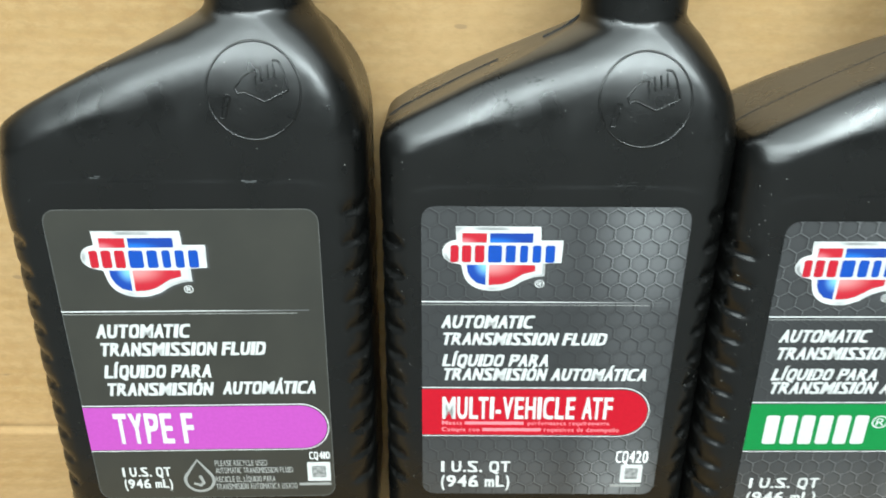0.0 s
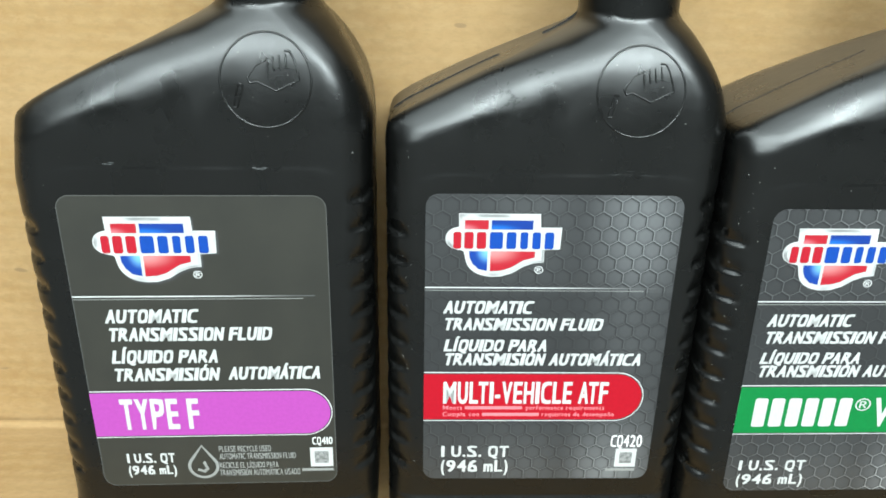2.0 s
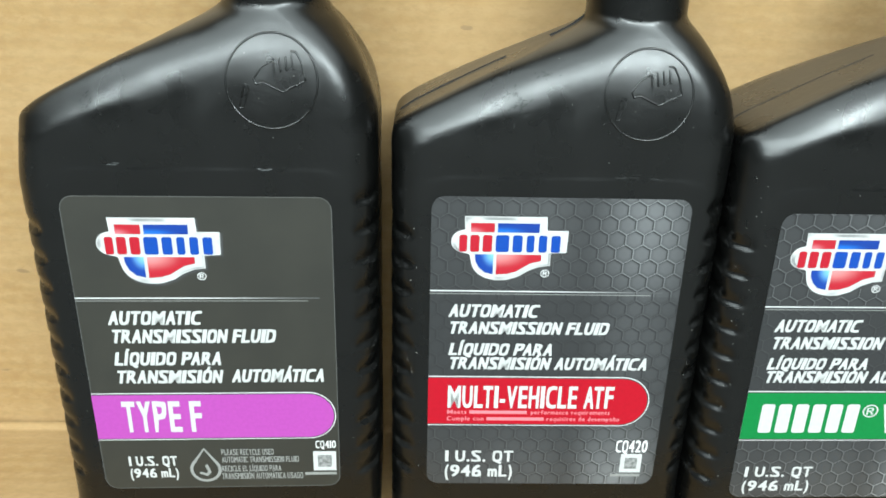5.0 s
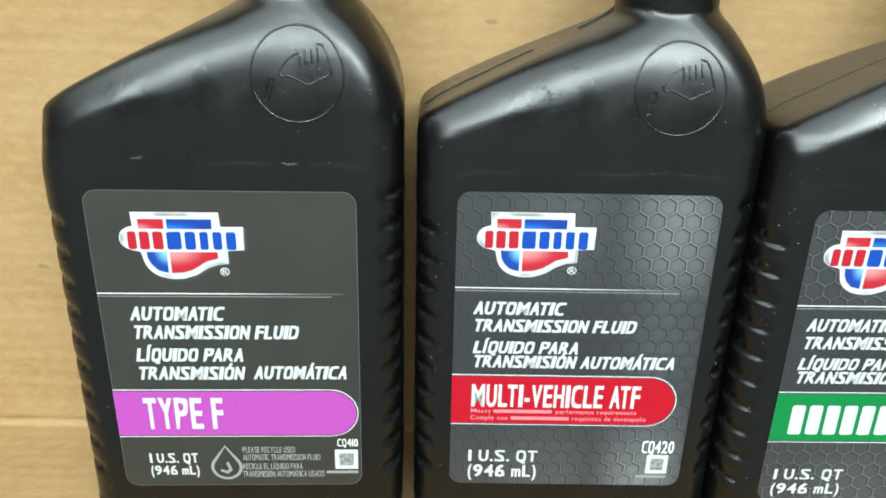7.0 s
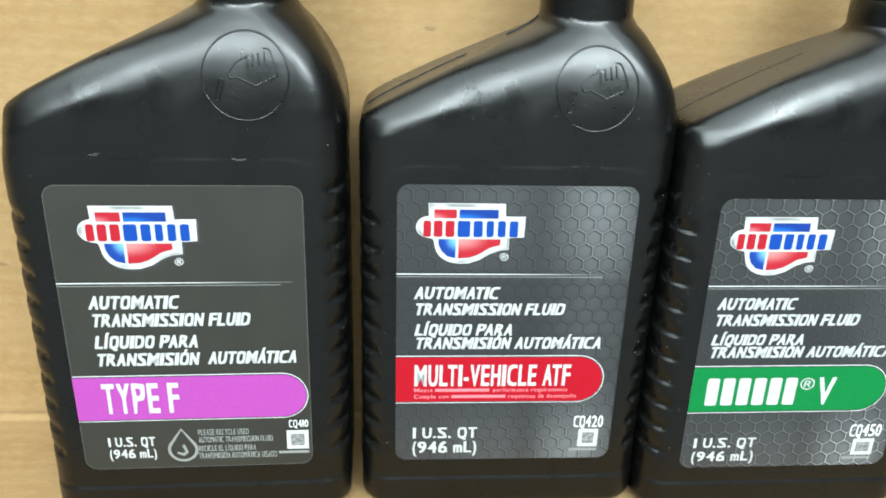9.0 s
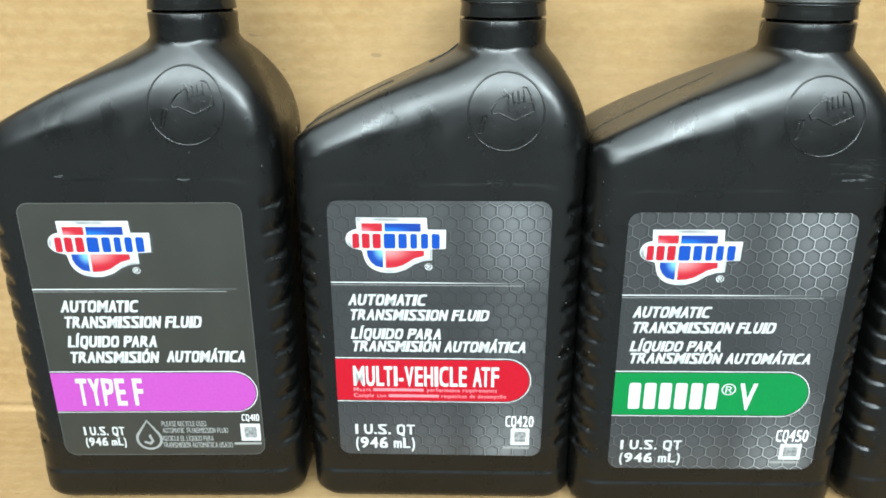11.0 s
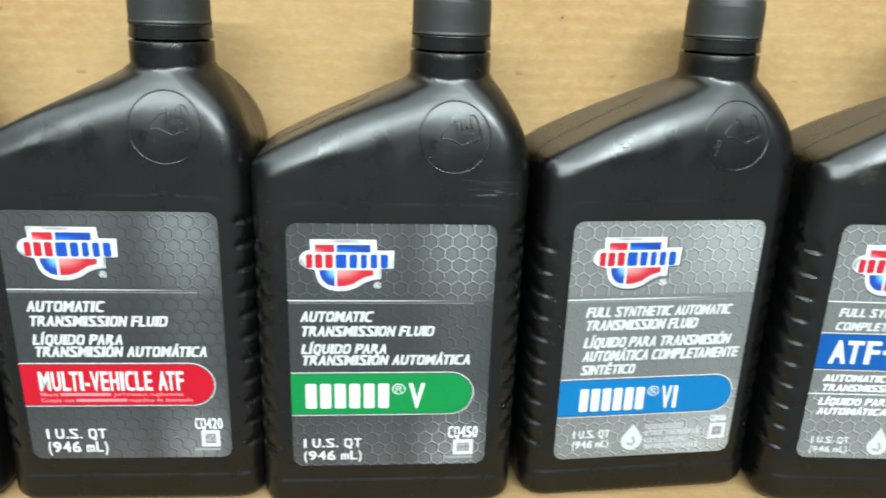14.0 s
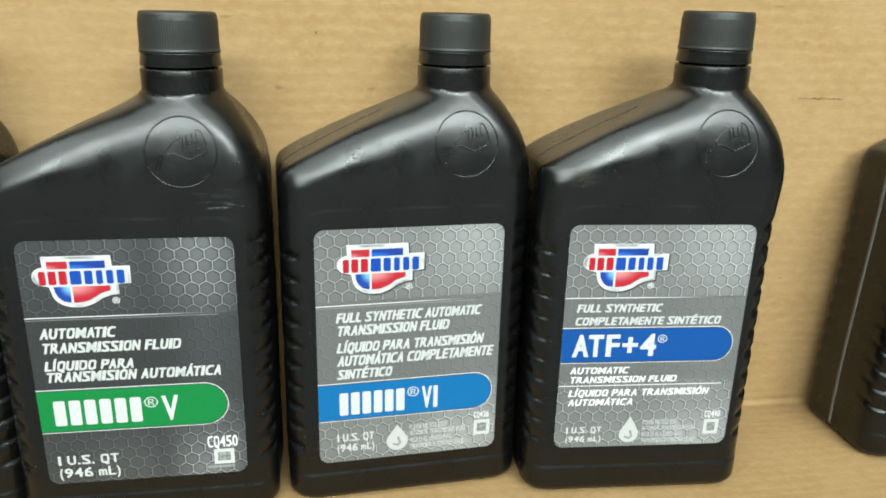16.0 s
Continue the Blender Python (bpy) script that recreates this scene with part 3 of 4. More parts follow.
class Label:
    """A printed sheet on a bottle's front, in metres; places on it are in parts of 85 by 117 from its left and top edges."""

    def __init__(self, thing, material, left, wide, top, high, label):
        tall = thing.scale.z
        self.u, self.v, self.wide, self.high = left, top / tall, wide, high / tall
        self.su, self.sv = wide / 85, high / tall / 117
        self.sheet = part("label_sheet", self.rounded(0.0045), material, thing, label)
        self.sheet.location.y = -0.00010

    def rounded(self, r):
        bm = bmesh.new()
        x0, x1, z1 = self.u, self.u + self.wide, self.v
        z0 = z1 - self.high
        pts = []
        for cx, cz, a0 in ((x1 - r, z1 - r, 0), (x0 + r, z1 - r, 90), (x0 + r, z0 + r, 180), (x1 - r, z0 + r, 270)):
            pts += [(cx + r * math.cos(radians(a0 + 15 * i)), cz + r * math.sin(radians(a0 + 15 * i))) for i in range(7)]
        front = [bm.verts.new((x, 0, z)) for x, z in pts]
        back = [bm.verts.new((x, 0.00012, z)) for x, z in pts]
        bm.faces.new(list(reversed(front)))
        for i in range(len(pts)):
            j = (i + 1) % len(pts)
            bm.faces.new((front[i], front[j], back[j], back[i]))
        bmesh.ops.recalc_face_normals(bm, faces=bm.faces)
        return bm

    def border(self, width, material):
        """A thin pale line round the sheet's edge."""
        w, r = width / 1000, 0.0045
        x0, x1, z1 = self.u, self.u + self.wide, self.v
        z0 = z1 - self.high
        bm = bmesh.new()
        rings = []
        for g in (0.0, w):
            ring = []
            for cx, cz, a0 in ((x1 - r, z1 - r, 0), (x0 + r, z1 - r, 90), (x0 + r, z0 + r, 180), (x1 - r, z0 + r, 270)):
                ring += [bm.verts.new((cx + (r - g) * math.cos(radians(a0 + 15 * i)), 0, cz + (r - g) * math.sin(radians(a0 + 15 * i)))) for i in range(7)]
            rings.append(ring)
        n = len(rings[0])
        for i in range(n):
            f = bm.faces.new((rings[0][i], rings[0][(i + 1) % n], rings[1][(i + 1) % n], rings[1][i]))
            f.normal_update()
            if f.normal.y > 0:
                f.normal_flip()
        part("label_border", bm, material, self.sheet).location.y = -0.00005

    def at(self, u, v):
        return self.u + u * self.su, self.v - v * self.sv

    def shape(self, name, points, material, level=1, label=""):
        bm = bmesh.new()
        vs = [bm.verts.new((x, 0, z)) for x, z in (self.at(u, v) for u, v in points)]
        f = bm.faces.new(vs)
        f.normal_update()
        if f.normal.y > 0:
            f.normal_flip()
        bmesh.ops.triangulate(bm, faces=bm.faces)
        ob = part(name, bm, material, self.sheet, label)
        ob.location.y = -0.00006 * level
        return ob

    def rect(self, name, u0, v0, u1, v1, material, level=1, slant=0.0, label=""):
        return self.shape(name, [(u0, v1), (u1, v1), (u1 + slant, v0), (u0 + slant, v0)], material, level, label)

    def disc(self, name, u, v, r, material, level=1):
        return self.shape(name, [(u + r * math.cos(2 * math.pi * i / 24), v + r * math.sin(2 * math.pi * i / 24)) for i in range(24)], material, level)

    def text(self, words, u0, base, u1, cap, material, shear=0.20, bold=0.012, level=2, heavy=0.050):
        """A line of block lettering between u0 and u1, on the line base, with capitals up to the line cap."""
        co, faces, pen = [], [], 0.0
        for ch, after in zip(words, words[1:] + " "):
            if ch == " ":
                pen += 0.58
                continue
            points, polys, wide = glyph(ch, bold)
            n = sum(len(c) for c in co)
            co.append(points + np.array((pen, 0.0)))
            faces += [tuple(v + n for v in f) for f in polys]
            pen += wide + 0.27 - KERN.get(ch + after, 0.0)
        co = np.concatenate(co)
        x, y = co[:, 0], co[:, 1]
        w = x.max() - x.min()
        (xa, za), (xb, zb) = self.at(u0, base), self.at(u1, cap)
        high = zb - za
        lean = shear * high
        sx = (xb - xa - lean) / w
        flat = np.stack((xa + (x - x.min()) * sx + shear * y * high, np.zeros(len(co)), za + y * high), axis=1)
        n, weight = len(flat), heavy * high
        stack = [flat + np.array((dx * weight, -0.000004 * k, dz * weight * 0.4)) for k, (dx, dz) in enumerate(((0, 0), (-1, -1), (1, 1), (-1, 1), (1, -1)))]
        me = bpy.data.meshes.new("lettering")
        me.from_pydata(np.concatenate(stack).tolist(), [], [tuple(v + n * k for v in f) for k in range(len(stack)) for f in faces])
        me.materials.append(material)
        me.update()
        out = new("lettering", me)
        out.parent, out.location.y = self.sheet, -0.00006 * level
        return out

    def logo(self, u, v, s):
        """The maker's badge as plain coloured panels on a white field with a silver edge."""
        def grow(points, k):
            cx, cy = 22.0, 12.0
            return [(u + s * (cx + (x - cx) * k), v + s * (cy + (y - cy) * (1 + (k - 1) * 1.6))) for x, y in points]
        outer = [(4.5, 0), (32, 0), (32.3, 5.0), (39.5, 5.0), (39.3, 13.2), (34, 13.6), (34, 18.2), (30.5, 18.6), (27, 20), (23.5, 22.4), (19.5, 23.8), (15, 24), (10.5, 22.6), (7.6, 19.6), (6.6, 15),
                 (6.4, 13.9), (3, 13.4), (0.6, 11.6), (0, 9.2), (0.8, 6.8), (2.6, 5.4), (4.7, 4.9)]
        curve = outer[10:]
        for _ in range(2):
            cut = [curve[0]]
            for (ax, ay), (bx, by) in zip(curve, curve[1:]):
                cut += [(ax * 0.75 + bx * 0.25, ay * 0.75 + by * 0.25), (ax * 0.25 + bx * 0.75, ay * 0.25 + by * 0.75)]
            curve = cut + [curve[-1]]
        outer = outer[:10] + curve
        self.shape("badge_shadow", [(a + 0.5, b + 0.5) for a, b in grow(outer, 1.02)], SHADE, 1)
        self.shape("badge_edge", grow(outer, 1.0), WHITE, 2)
        self.shape("badge_rim", grow(outer, 0.982), RIM, 3)
        self.shape("badge_field", grow(outer, 0.930), WHITE, 4)
        g = lambda pts: grow(pts, 1.0)
        self.shape("red_panel", g([(6.6, 2.4), (14.6, 2.4), (14.6, 5.8), (6.6, 5.8)]), RED_LOW_LEFT, 5)
        self.shape("blue_panel", g([(15.6, 2.4), (29.6, 2.4), (29.6, 5.8), (15.6, 5.8)]), BLUE_LOW_LEFT, 5)
        self.shape("blue_panel", g([(8.3, 14.0), (14.6, 14.0), (14.6, 21.6), (11.6, 20.8), (9.6, 18.8), (8.5, 16.4)]), BLUE_HIGH_RIGHT, 5)
        self.shape("red_panel", g([(15.6, 14.0), (30.8, 14.0), (30.8, 16.3), (27, 17.4), (22.5, 20.4), (19.5, 21.4), (15.6, 21.7)]), RED_HIGH_LEFT, 5)
        for a, b, ink_ in ((2.6, 5.8, RED), (6.3, 9.9, RED), (10.5, 14.2, RED), (14.9, 19.9, BLUE), (20.6, 24.4, BLUE), (25.3, 28.4, BLUE), (29.4, 32.7, BLUE), (33.6, 37.2, BLUE)):
            c, a, b = 0.5, a + 0.25, b - 0.25
            self.shape("badge_bar", g([(a + c, 13.1), (b - c, 13.1), (b, 13.1 - c), (b, 6.8 + c), (b - c, 6.8), (a + c, 6.8), (a, 6.8 + c), (a, 13.1 - c)]), ink_, 5)
        self.mark(u + s * 32.5, v + s * 21.2, 1.5, PALE, 2)

    def rule(self, v, u1=80.0, two=True, tint=None):
        self.rect("printed_rule", 0.0, v, u1, v + 0.42, tint or RULE, 1)
        if two:
            self.rect("printed_rule", 0.0, v + 1.15, u1 - 4, v + 1.40, DIM, 1)

    def band(self, v0, v1, u1, material, label):
        r, c = (v1 - v0) / 2, (v0 + v1) / 2
        k = self.sv / self.su
        u0 = 0.0

        def outline(g):
            tip = [(u1 - r * k + (r + g) * k * math.sin(a), c - (r + g) * math.cos(a)) for a in [math.pi * i / 20 for i in range(21)]]
            return [(u0, v0 - g), *tip, (u0, v1 + g)]
        self.shape("band_edge", outline(0.75), PALE, 1)
        self.shape("band_edge", outline(0.45), SHADE, 2)
        self.shape("colour_band", outline(0.0), material, 3, label)

    def blocks(self, u0, base, u1, cap, count, material, level=4):
        """A brand word as plain blocks of its size."""
        w = (u1 - u0) / count
        c = w * 0.10
        for k in range(count):
            a, b = u0 + w * (k + 0.12), u0 + w * (k + 0.88)
            self.shape("brand_block", [(a + c, base), (b - c, base), (b, base - c), (b, cap + c), (b - c, cap), (a + c, cap), (a, cap + c), (a, base - c)], material, level)

    def mark(self, u, v, r, material, level=4):
        self.text("®", u - r, v + r * 0.9, u + r, v - r * 0.9, material, 0.0, 0.0, level, 0.004)

    def quart(self, u0, u1, v0, v1, v2, v3, material, bold=0.012):
        self.text("1 U.S. QT", u0, v1, u1, v0, material, 0.0, 0.010, 2, 0.034)
        self.text("(946 mL)", u0, v3, u1, v2 + 0.35, material, 0.0, 0.010, 2, 0.034)

    def code(self, words, u0, base, u1, cap, square, material):
        self.text(words, u0, base, u1, cap, material, 0.0, 0.0, 2, 0.02)
        a, b, c, d = square
        self.rect("white_patch", a, b, c, d, WHITE, 1)
        self.rect("code_panel", a + 1.6, b + 1.7, c - 1.6, d - 1.7, CODE_GREY, 2)
        self.rect("serial_bar", a - 3.2, d + 0.8, c, d + 2.0, DIM, 1)

    def drop(self, u0, v0, u1, v1, material, fill):
        c, w = (u0 + u1) / 2, (u1 - u0) / 2
        low = v1 - w * 1.02

        def outline(k):
            pts = [(c, v0 + (1 - k) * 4.5)]
            for i in range(19):
                a = radians(-35 + 250 * i / 18)
                pts.append((c + w * k * math.cos(a), low + w * k * math.sin(a)))
            return pts
        self.shape("drop_mark", outline(1.0), material, 1)
        if fill is not None:
            self.shape("drop_mark", outline(0.80), fill, 2)
        inner = material if fill is not None else DIM
        self.shape("drop_stroke", [(c - 0.2, low - 1.8), (c + 0.8, low - 2.6), (c + 2.0, low + 1.2), (c + 0.4, low + 3.0), (c - 2.4, low + 1.8), (c - 2.0, low + 0.8), (c, low + 1.6), (c + 0.8, low + 0.9)], inner, 3)

    def recycle(self, rows, material):
        words = ("PLEASE RECYCLE USED", "AUTOMATIC TRANSMISSION FLUID", "RECICLE EL LÍQUIDO PARA", "TRANSMISIÓN AUTOMÁTICA USADO")
        for w, (u0, base, u1, cap) in zip(words, rows):
            self.text(w, u0, base, u1, cap, material, 0.0, 0.0, 2, 0.02)


# ---- wear ----
def scuff(thing, name, marks, material, label):
    """Fine slivers rubbed into the front of a bottle's body; marks are x, z, length, width, slope."""
    bm = bmesh.new()
    for x, z, long, wide, slope in marks:
        ring = []
        for a, b in ((-0.5, 0), (-0.2, 0.5), (0.3, 0.4), (0.5, 0), (0.25, -0.5), (-0.3, -0.4)):
            xx, zz = x + a * long * math.cos(slope) - b * wide * math.sin(slope), z + a * long * math.sin(slope) + b * wide * math.cos(slope)
            ring.append(bm.verts.new((xx, front_y(xx, zz) + recess(xx, zz) - 0.00012, zz)))
        f = bm.faces.new(ring)
        f.normal_update()
        if f.normal.y > 0:
            f.normal_flip()
    body = [o for o in thing.children if o.name.startswith("body")][0]
    return tagged(part(name, bm, material, body, label), kind="stuff")


def scatter(seed, n, x, z, sx, sz, long, wide, slope, turn):
    rng = random.Random(seed)
    return [(x + rng.gauss(0, sx), z + rng.gauss(0, sz), long * rng.uniform(0.4, 1.4), wide * rng.uniform(0.5, 1.5), slope + rng.uniform(-turn, turn)) for _ in range(n)]


SCUFF = ink("pale_scuffed_plastic", (0.07, 0.073, 0.073), 0.55, 0.5)
DUST = ink("grey_brown_dust", (0.055, 0.052, 0.040), 0.8, 0.5)
FAINT = ink("faint_scuffed_plastic", (0.016, 0.0165, 0.016), 0.5, 0.5)

# ---- the row of bottles ----
plain = bottle("black plastic quart bottle, plain black label with magenta band", -0.2291, 0.0047, 1.81, 1.014, (), WIDE_BODY)
L = Label(plain, LABEL_PLAIN, -0.0446, 0.0867, 0.1392, 0.1146, "plain black printed label with white lettering")
L.border(0.22, EDGE)
L.logo(9.5, 7.4, 1.0)
L.rule(36.6)
L.text("AUTOMATIC", 9.7, 47.0, 40.6, 41.8, WHITE)
L.text("TRANSMISSION FLUID", 9.8, 54.2, 65.0, 49.0, WHITE)
L.text("LÍQUIDO PARA", 9.8, 63.2, 46.2, 58.0, WHITE)
L.text("TRANSMISIÓN", 9.5, 70.6, 45.8, 65.4, WHITE)
L.text("AUTOMÁTICA", 48.8, 70.4, 81.1, 65.2, WHITE)
L.band(75.6, 94.3, 83.5, MAGENTA, "magenta rounded band")
L.text("TYPE F", 10.0, 91.4, 36.8, 78.2, WHITE, 0.0, 0.010, 4, 0.020)
L.quart(9.4, 26.3, 102.4, 106.6, 107.6, 112.0, WHITE)
L.drop(30.7, 98.9, 42.0, 114.5, DIM, LABEL_PLAIN)
L.recycle(((42.5, 102.2, 61.2, 99.6), (42.5, 105.6, 70.1, 103.0), (42.2, 109.7, 63.5, 107.1), (42.0, 113.2, 71.3, 110.5)), DIM)
L.code("CQ410", 76.5, 99.5, 83.7, 96.2, (75.4, 101.0, 83.7, 109.8), PALE)

multi = bottle("black plastic quart bottle, honeycomb label with red band", -0.1109, 0.0078, 0.24, 1.0, SEAMS)
L = Label(multi, LABEL_DARK, -0.0435, 0.0867, 0.1397, 0.1151, "dark grey honeycomb label with white lettering")
L.logo(6.5, 6.8, 0.98)
L.rule(34.3, 79)
L.text("AUTOMATIC", 6.6, 44.6, 37.5, 39.7, WHITE)
L.text("TRANSMISSION FLUID", 6.7, 51.3, 62.4, 46.5, WHITE)
L.text("LÍQUIDO PARA", 7.0, 60.0, 43.7, 55.2, WHITE)
L.text("TRANSMISIÓN AUTOMÁTICA", 7.0, 65.8, 77.7, 60.9, WHITE)
L.band(69.6, 89.4, 79.1, CRIMSON, "red rounded band")
L.text("MULTI-VEHICLE ATF", 7.2, 82.3, 66.5, 72.8, WHITE, 0.0, 0.010, 4, 0.020)
for words, u0, u1, base, cap in (("Meets", 7.0, 13.9, 85.0, 83.2), ("performance requirements", 37.3, 65.9, 85.0, 83.2), ("Cumple con", 7.0, 20.2, 87.9, 86.1), ("requisitos de desempeño", 43.2, 69.7, 87.9, 86.1)):
    L.text(words, u0, base, u1, cap, PINKISH, 0.0, 0.004, 4, 0.03)
L.rect("small_print_bar", 15.0, 83.5, 35.8, 84.9, PINKISH, 4)
L.rect("small_print_bar", 21.3, 86.4, 42.1, 87.8, PINKISH, 4)
L.quart(6.9, 31.7, 101.6, 106.6, 107.9, 113.6, WHITE)
L.code("CQ420", 70.0, 102.0, 81.5, 96.6, (72.2, 102.9, 80.1, 111.4), PALE)

green = bottle("black plastic quart bottle, honeycomb label with green band", 0.0030, 0.0030, 0.79, 0.996)
L = Label(green, LABEL_BRIGHT, -0.0426, 0.0860, 0.1373, 0.1141, "dark grey honeycomb label with white lettering")
L.logo(5.0, 6.8, 0.97)
L.rule(34.3, 81)
L.text("AUTOMATIC", 4.9, 44.3, 34.9, 39.5, WHITE)
L.text("TRANSMISSION FLUID", 4.8, 51.2, 60.9, 46.4, WHITE)
L.text("LÍQUIDO PARA", 4.9, 59.6, 41.1, 55.0, WHITE)
L.text("TRANSMISIÓN AUTOMÁTICA", 4.8, 65.2, 77.0, 60.4, WHITE)
L.band(69.6, 89.8, 77.9, GREEN, "green rounded band")
L.blocks(5.3, 86.9, 42.6, 74.4, 6, WHITE)
L.mark(46.0, 77.4, 2.9, WHITE)
L.text("V", 50.6, 86.9, 57.2, 74.3, WHITE, 0.0, 0.010, 4, 0.020)
L.quart(4.8, 29.8, 102.6, 107.2, 108.8, 113.8, WHITE)
L.code("CQ450", 68.4, 102.8, 81.3, 97.0, (70.7, 104.0, 79.6, 112.0), PALE)

azure = bottle("black plastic quart bottle, silver honeycomb label with azure band", 0.1224, 0.0108, 4.53, 1.004)
L = Label(azure, LABEL_SILVER, -0.0429, 0.0863, 0.1381, 0.1162, "silver grey honeycomb label with white lettering")
L.logo(9.3, 7.2, 0.99)
L.rule(35.6, 76)
L.text("FULL SYNTHETIC AUTOMATIC", 8.8, 44.2, 75.7, 39.5, WHITE)
L.text("TRANSMISSION FLUID", 9.0, 50.7, 60.8, 45.8, WHITE)
L.text("LÍQUIDO PARA TRANSMISIÓN", 9.0, 59.2, 77.4, 54.3, WHITE)
L.text("AUTOMÁTICA COMPLETAMENTE", 9.1, 66.0, 82.4, 60.9, WHITE)
L.text("SINTÉTICO", 8.9, 72.7, 34.2, 68.0, WHITE)
L.band(75.6, 94.0, 82.0, AZURE, "azure rounded band")
L.blocks(9.0, 91.8, 40.6, 80.0, 6, WHITE)
L.mark(44.0, 82.4, 2.8, WHITE)
L.text("VI", 48.4, 91.6, 55.6, 79.9, WHITE, 0.0, 0.010, 4, 0.020)
L.quart(8.4, 25.5, 102.0, 106.0, 107.2, 111.4, WHITE)
L.drop(31.5, 99.6, 41.8, 113.8, SOFT, None)
L.recycle(((42.6, 102.8, 60.7, 100.2), (42.6, 106.2, 69.8, 103.6), (42.7, 110.2, 63.1, 107.6), (42.7, 113.5, 69.6, 110.9)), SOFT)
L.code("CQ426", 74.2, 99.9, 81.6, 96.8, (74.3, 101.4, 82.3, 109.6), PALE)

royal = bottle("black plastic quart bottle, silver honeycomb label with blue band", 0.2358, -0.0013, -3.15, 1.020, (), SLIM_BODY)
L = Label(royal, LABEL_SILVER, -0.0433, 0.0867, 0.1405, 0.1136, "silver grey honeycomb label with white lettering")
L.logo(6.7, 9.0, 0.99)
L.rule(35.8, 83, False)
L.text("FULL SYNTHETIC", 5.9, 43.2, 45.6, 39.2, WHITE)
L.text("COMPLETAMENTE SINTÉTICO", 5.5, 49.9, 74.3, 45.9, WHITE)
L.band(52.0, 69.4, 81.1, ROYAL, "royal blue rounded band")
L.text("ATF+4", 5.6, 66.5, 44.4, 54.9, WHITE, 0.0, 0.016, 4, 0.030)
L.mark(47.4, 57.6, 2.3, WHITE)
L.text("AUTOMATIC", 5.1, 75.8, 33.1, 72.4, PALE)
L.text("TRANSMISSION FLUID", 5.2, 80.8, 56.9, 77.4, PALE)
L.rule(82.2, 79, False, PALE)
L.text("LÍQUIDO PARA TRANSMISIÓN", 5.2, 88.2, 73.4, 84.6, PALE)
L.text("AUTOMÁTICA", 5.3, 93.3, 37.0, 89.8, PALE)
L.quart(5.6, 22.6, 105.4, 108.8, 110.2, 113.8, WHITE)
L.drop(31.6, 100.0, 41.2, 115.0, SOFT, None)
L.recycle(((42.8, 104.8, 60.0, 102.3), (42.8, 108.2, 69.0, 105.7), (42.8, 111.7, 63.0, 109.2), (42.8, 115.2, 69.8, 112.7)), SOFT)
L.code("CQ440", 73.2, 101.3, 80.8, 97.9, (73.4, 102.8, 80.7, 111.2), PALE)

last = bottle("black plastic quart bottle with a pale side stripe, standing apart", 0.4342, 0.0090, -0.5, 1.0, (), FLARED_BODY)
last.scale.y = 0.99

# scuffs, dust and the last bottle's side stripe
scuff(plain, "scuff_mark", [(-0.0262, 0.1474, 0.0036, 0.0004, -0.05), (-0.0250, 0.1479, 0.0024, 0.0003, -0.1), (0.0215, 0.1461, 0.0034, 0.0006, 0.0), (0.0228, 0.1463, 0.0020, 0.0005, 0.1), (0.0196, 0.1464, 0.0016, 0.0004, 0.0)], SCUFF, "small pale rubbed nicks")
scuff(plain, "scuff_mark", scatter(3, 16, -0.033, 0.1655, 0.0012, 0.0022, 0.0013, 0.0003, 0.6, 0.8), FAINT, "faint handling marks")
scuff(multi, "scuff_mark", scatter(4, 46, -0.0165, 0.1690, 0.0018, 0.0030, 0.0014, 0.00028, 0.5, 0.9), FAINT, "wrinkled handling marks")
scuff(multi, "scuff_mark", scatter(5, 14, -0.008, 0.1790, 0.0022, 0.0008, 0.0012, 0.00025, 0.2, 0.8), FAINT, "faint handling marks")
scuff(multi, "scuff_mark", scatter(6, 12, 0.025, 0.1472, 0.008, 0.0004, 0.0040, 0.0003, 0.0, 0.05), FAINT, "thin rubbed line")
scuff(green, "scuff_mark", scatter(7, 40, 0.0405, 0.1545, 0.0040, 0.0026, 0.0060, 0.00030, 0.0, 0.04), FAINT, "patch of fine level scratches")
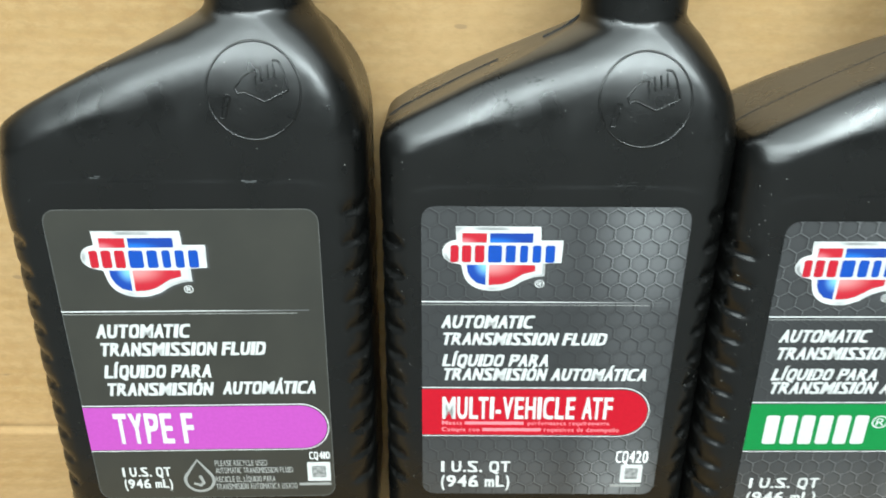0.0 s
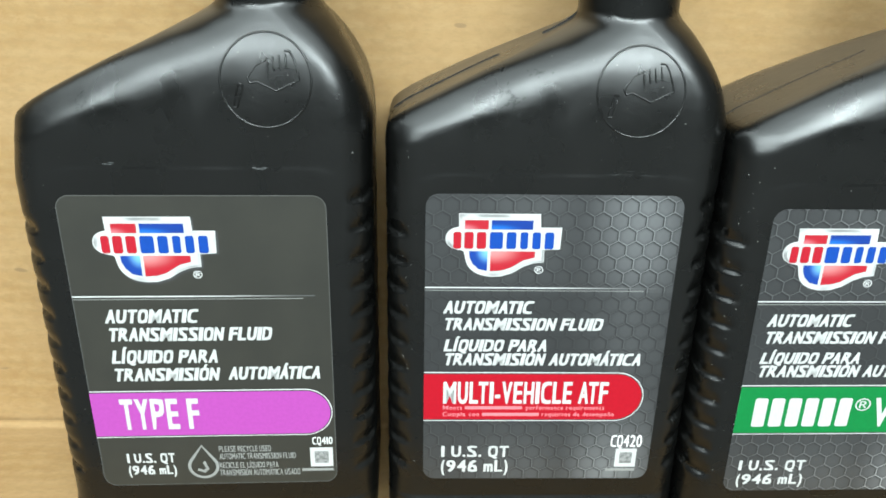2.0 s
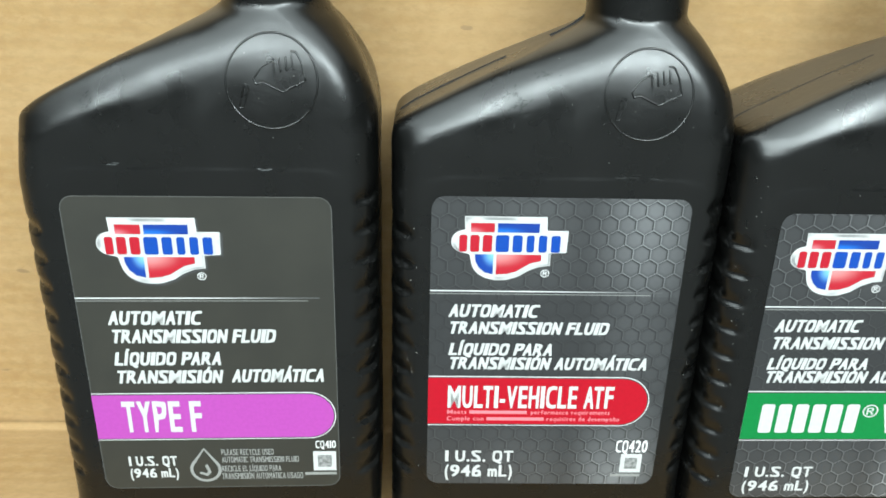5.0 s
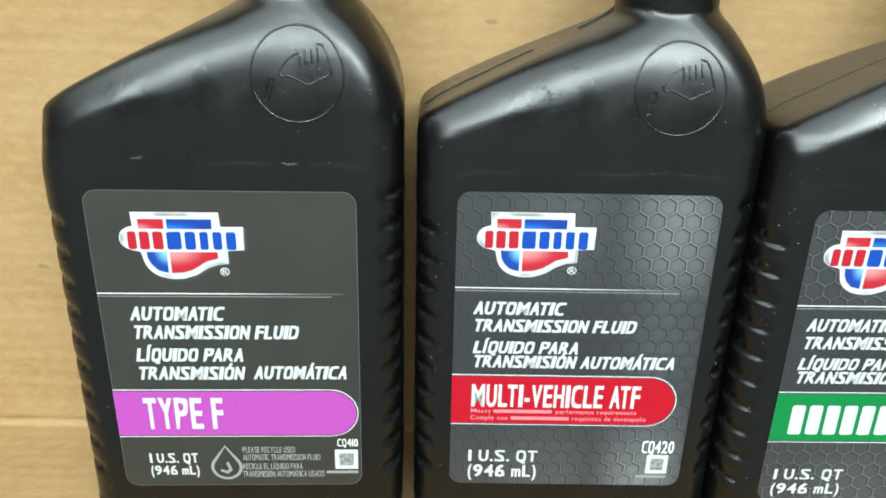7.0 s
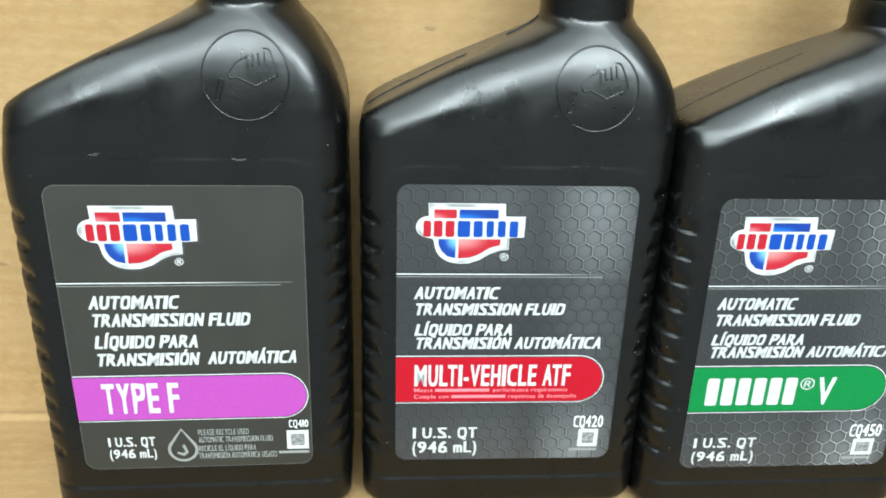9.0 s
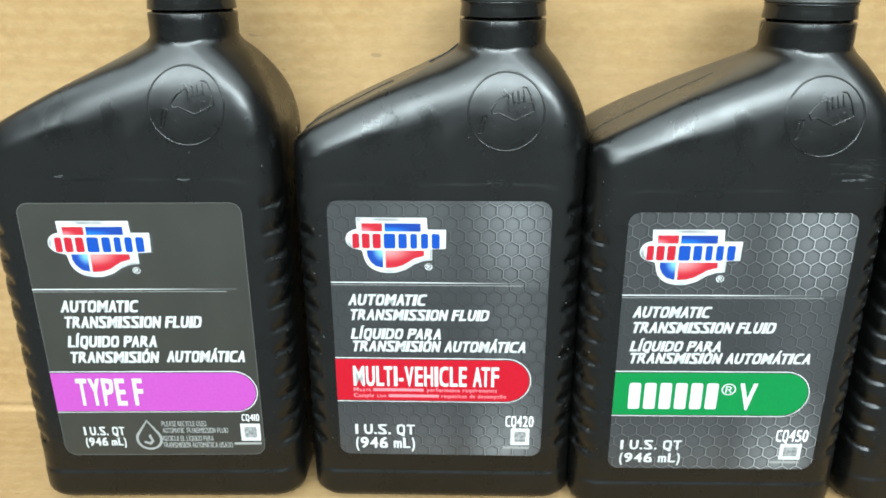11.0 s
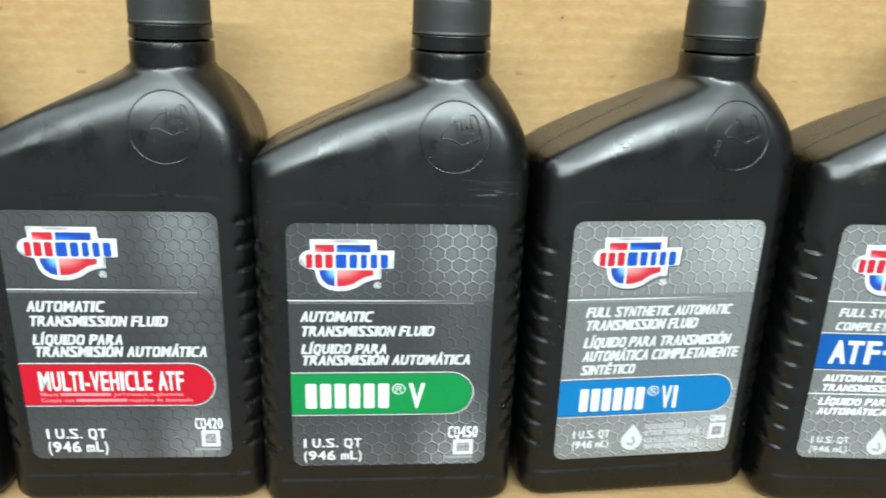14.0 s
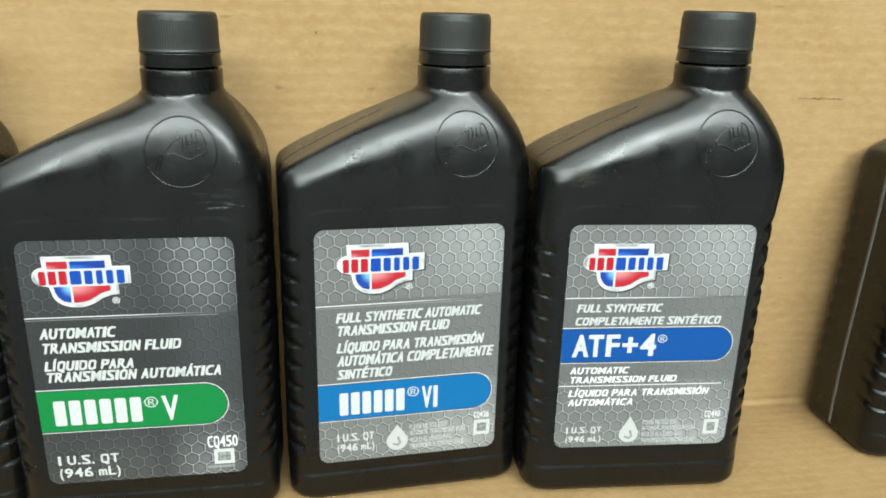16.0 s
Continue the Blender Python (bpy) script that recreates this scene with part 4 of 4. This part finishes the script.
scuff(green, "scuff_mark", scatter(8, 9, 0.0420, 0.1505, 0.0034, 0.0005, 0.0060, 0.00032, 0.03, 0.04), SCUFF, "bright level scratches")
scuff(azure, "scuff_mark", scatter(9, 50, -0.020, 0.1690, 0.006, 0.0022, 0.0016, 0.00025, 0.5, 0.6), FAINT, "wrinkled handling marks")
scuff(royal, "dust_patch", scatter(10, 420, -0.0395, 0.1592, 0.0032, 0.0024, 0.00045, 0.00025, 0.0, 1.6), DUST, "grey brown dust patch")
scuff(royal, "dust_patch", scatter(11, 50, -0.029, 0.1600, 0.0050, 0.0030, 0.0007, 0.0003, 0.0, 1.6), FAINT, "thin grey dust")

SPECK = ink("pale_dust_specks", (0.30, 0.30, 0.28), 0.8, 0.4)
for thing, seed, n in ((plain, 21, 16), (multi, 22, 34), (green, 23, 32), (azure, 24, 22), (royal, 25, 16)):
    rng = random.Random(seed)
    marks = [(side * (0.0505 + rng.gauss(0, 0.0022)), rng.uniform(0.03, 0.155), rng.uniform(0.00018, 0.00045), rng.uniform(0.00012, 0.00032), rng.uniform(0, 3.1)) for side in rng.choices((-1, 1), (3, 1), k=n)]
    marks += [(rng.uniform(-0.045, 0.045), rng.uniform(0.142, 0.172), rng.uniform(0.0002, 0.0004), 0.0002, rng.uniform(0, 3.1)) for _ in range(n // 6)]
    scuff(thing, "dust_specks", marks, SPECK, "tiny pale specks of dust")

bm = bmesh.new()
rows_ = []
for i in range(41):
    z = 0.006 + 0.160 * i / 40
    x = section(z, 0.0045, 0.140)[0] - 0.0003
    rows_.append([bm.verts.new((x + dx, 0.0335 + dy, z)) for dx, dy in ((0.0006, -0.0013), (0.0, -0.0010), (0.0, 0.0010), (0.0006, 0.0013))])
for a, b in zip(rows_, rows_[1:]):
    for k in range(3):
        bm.faces.new((a[k], a[k + 1], b[k + 1], b[k]))
bmesh.ops.recalc_face_normals(bm, faces=bm.faces)
part("view_stripe", bm, STRIPE_PLASTIC, last, "pale grey upright stripe", True)
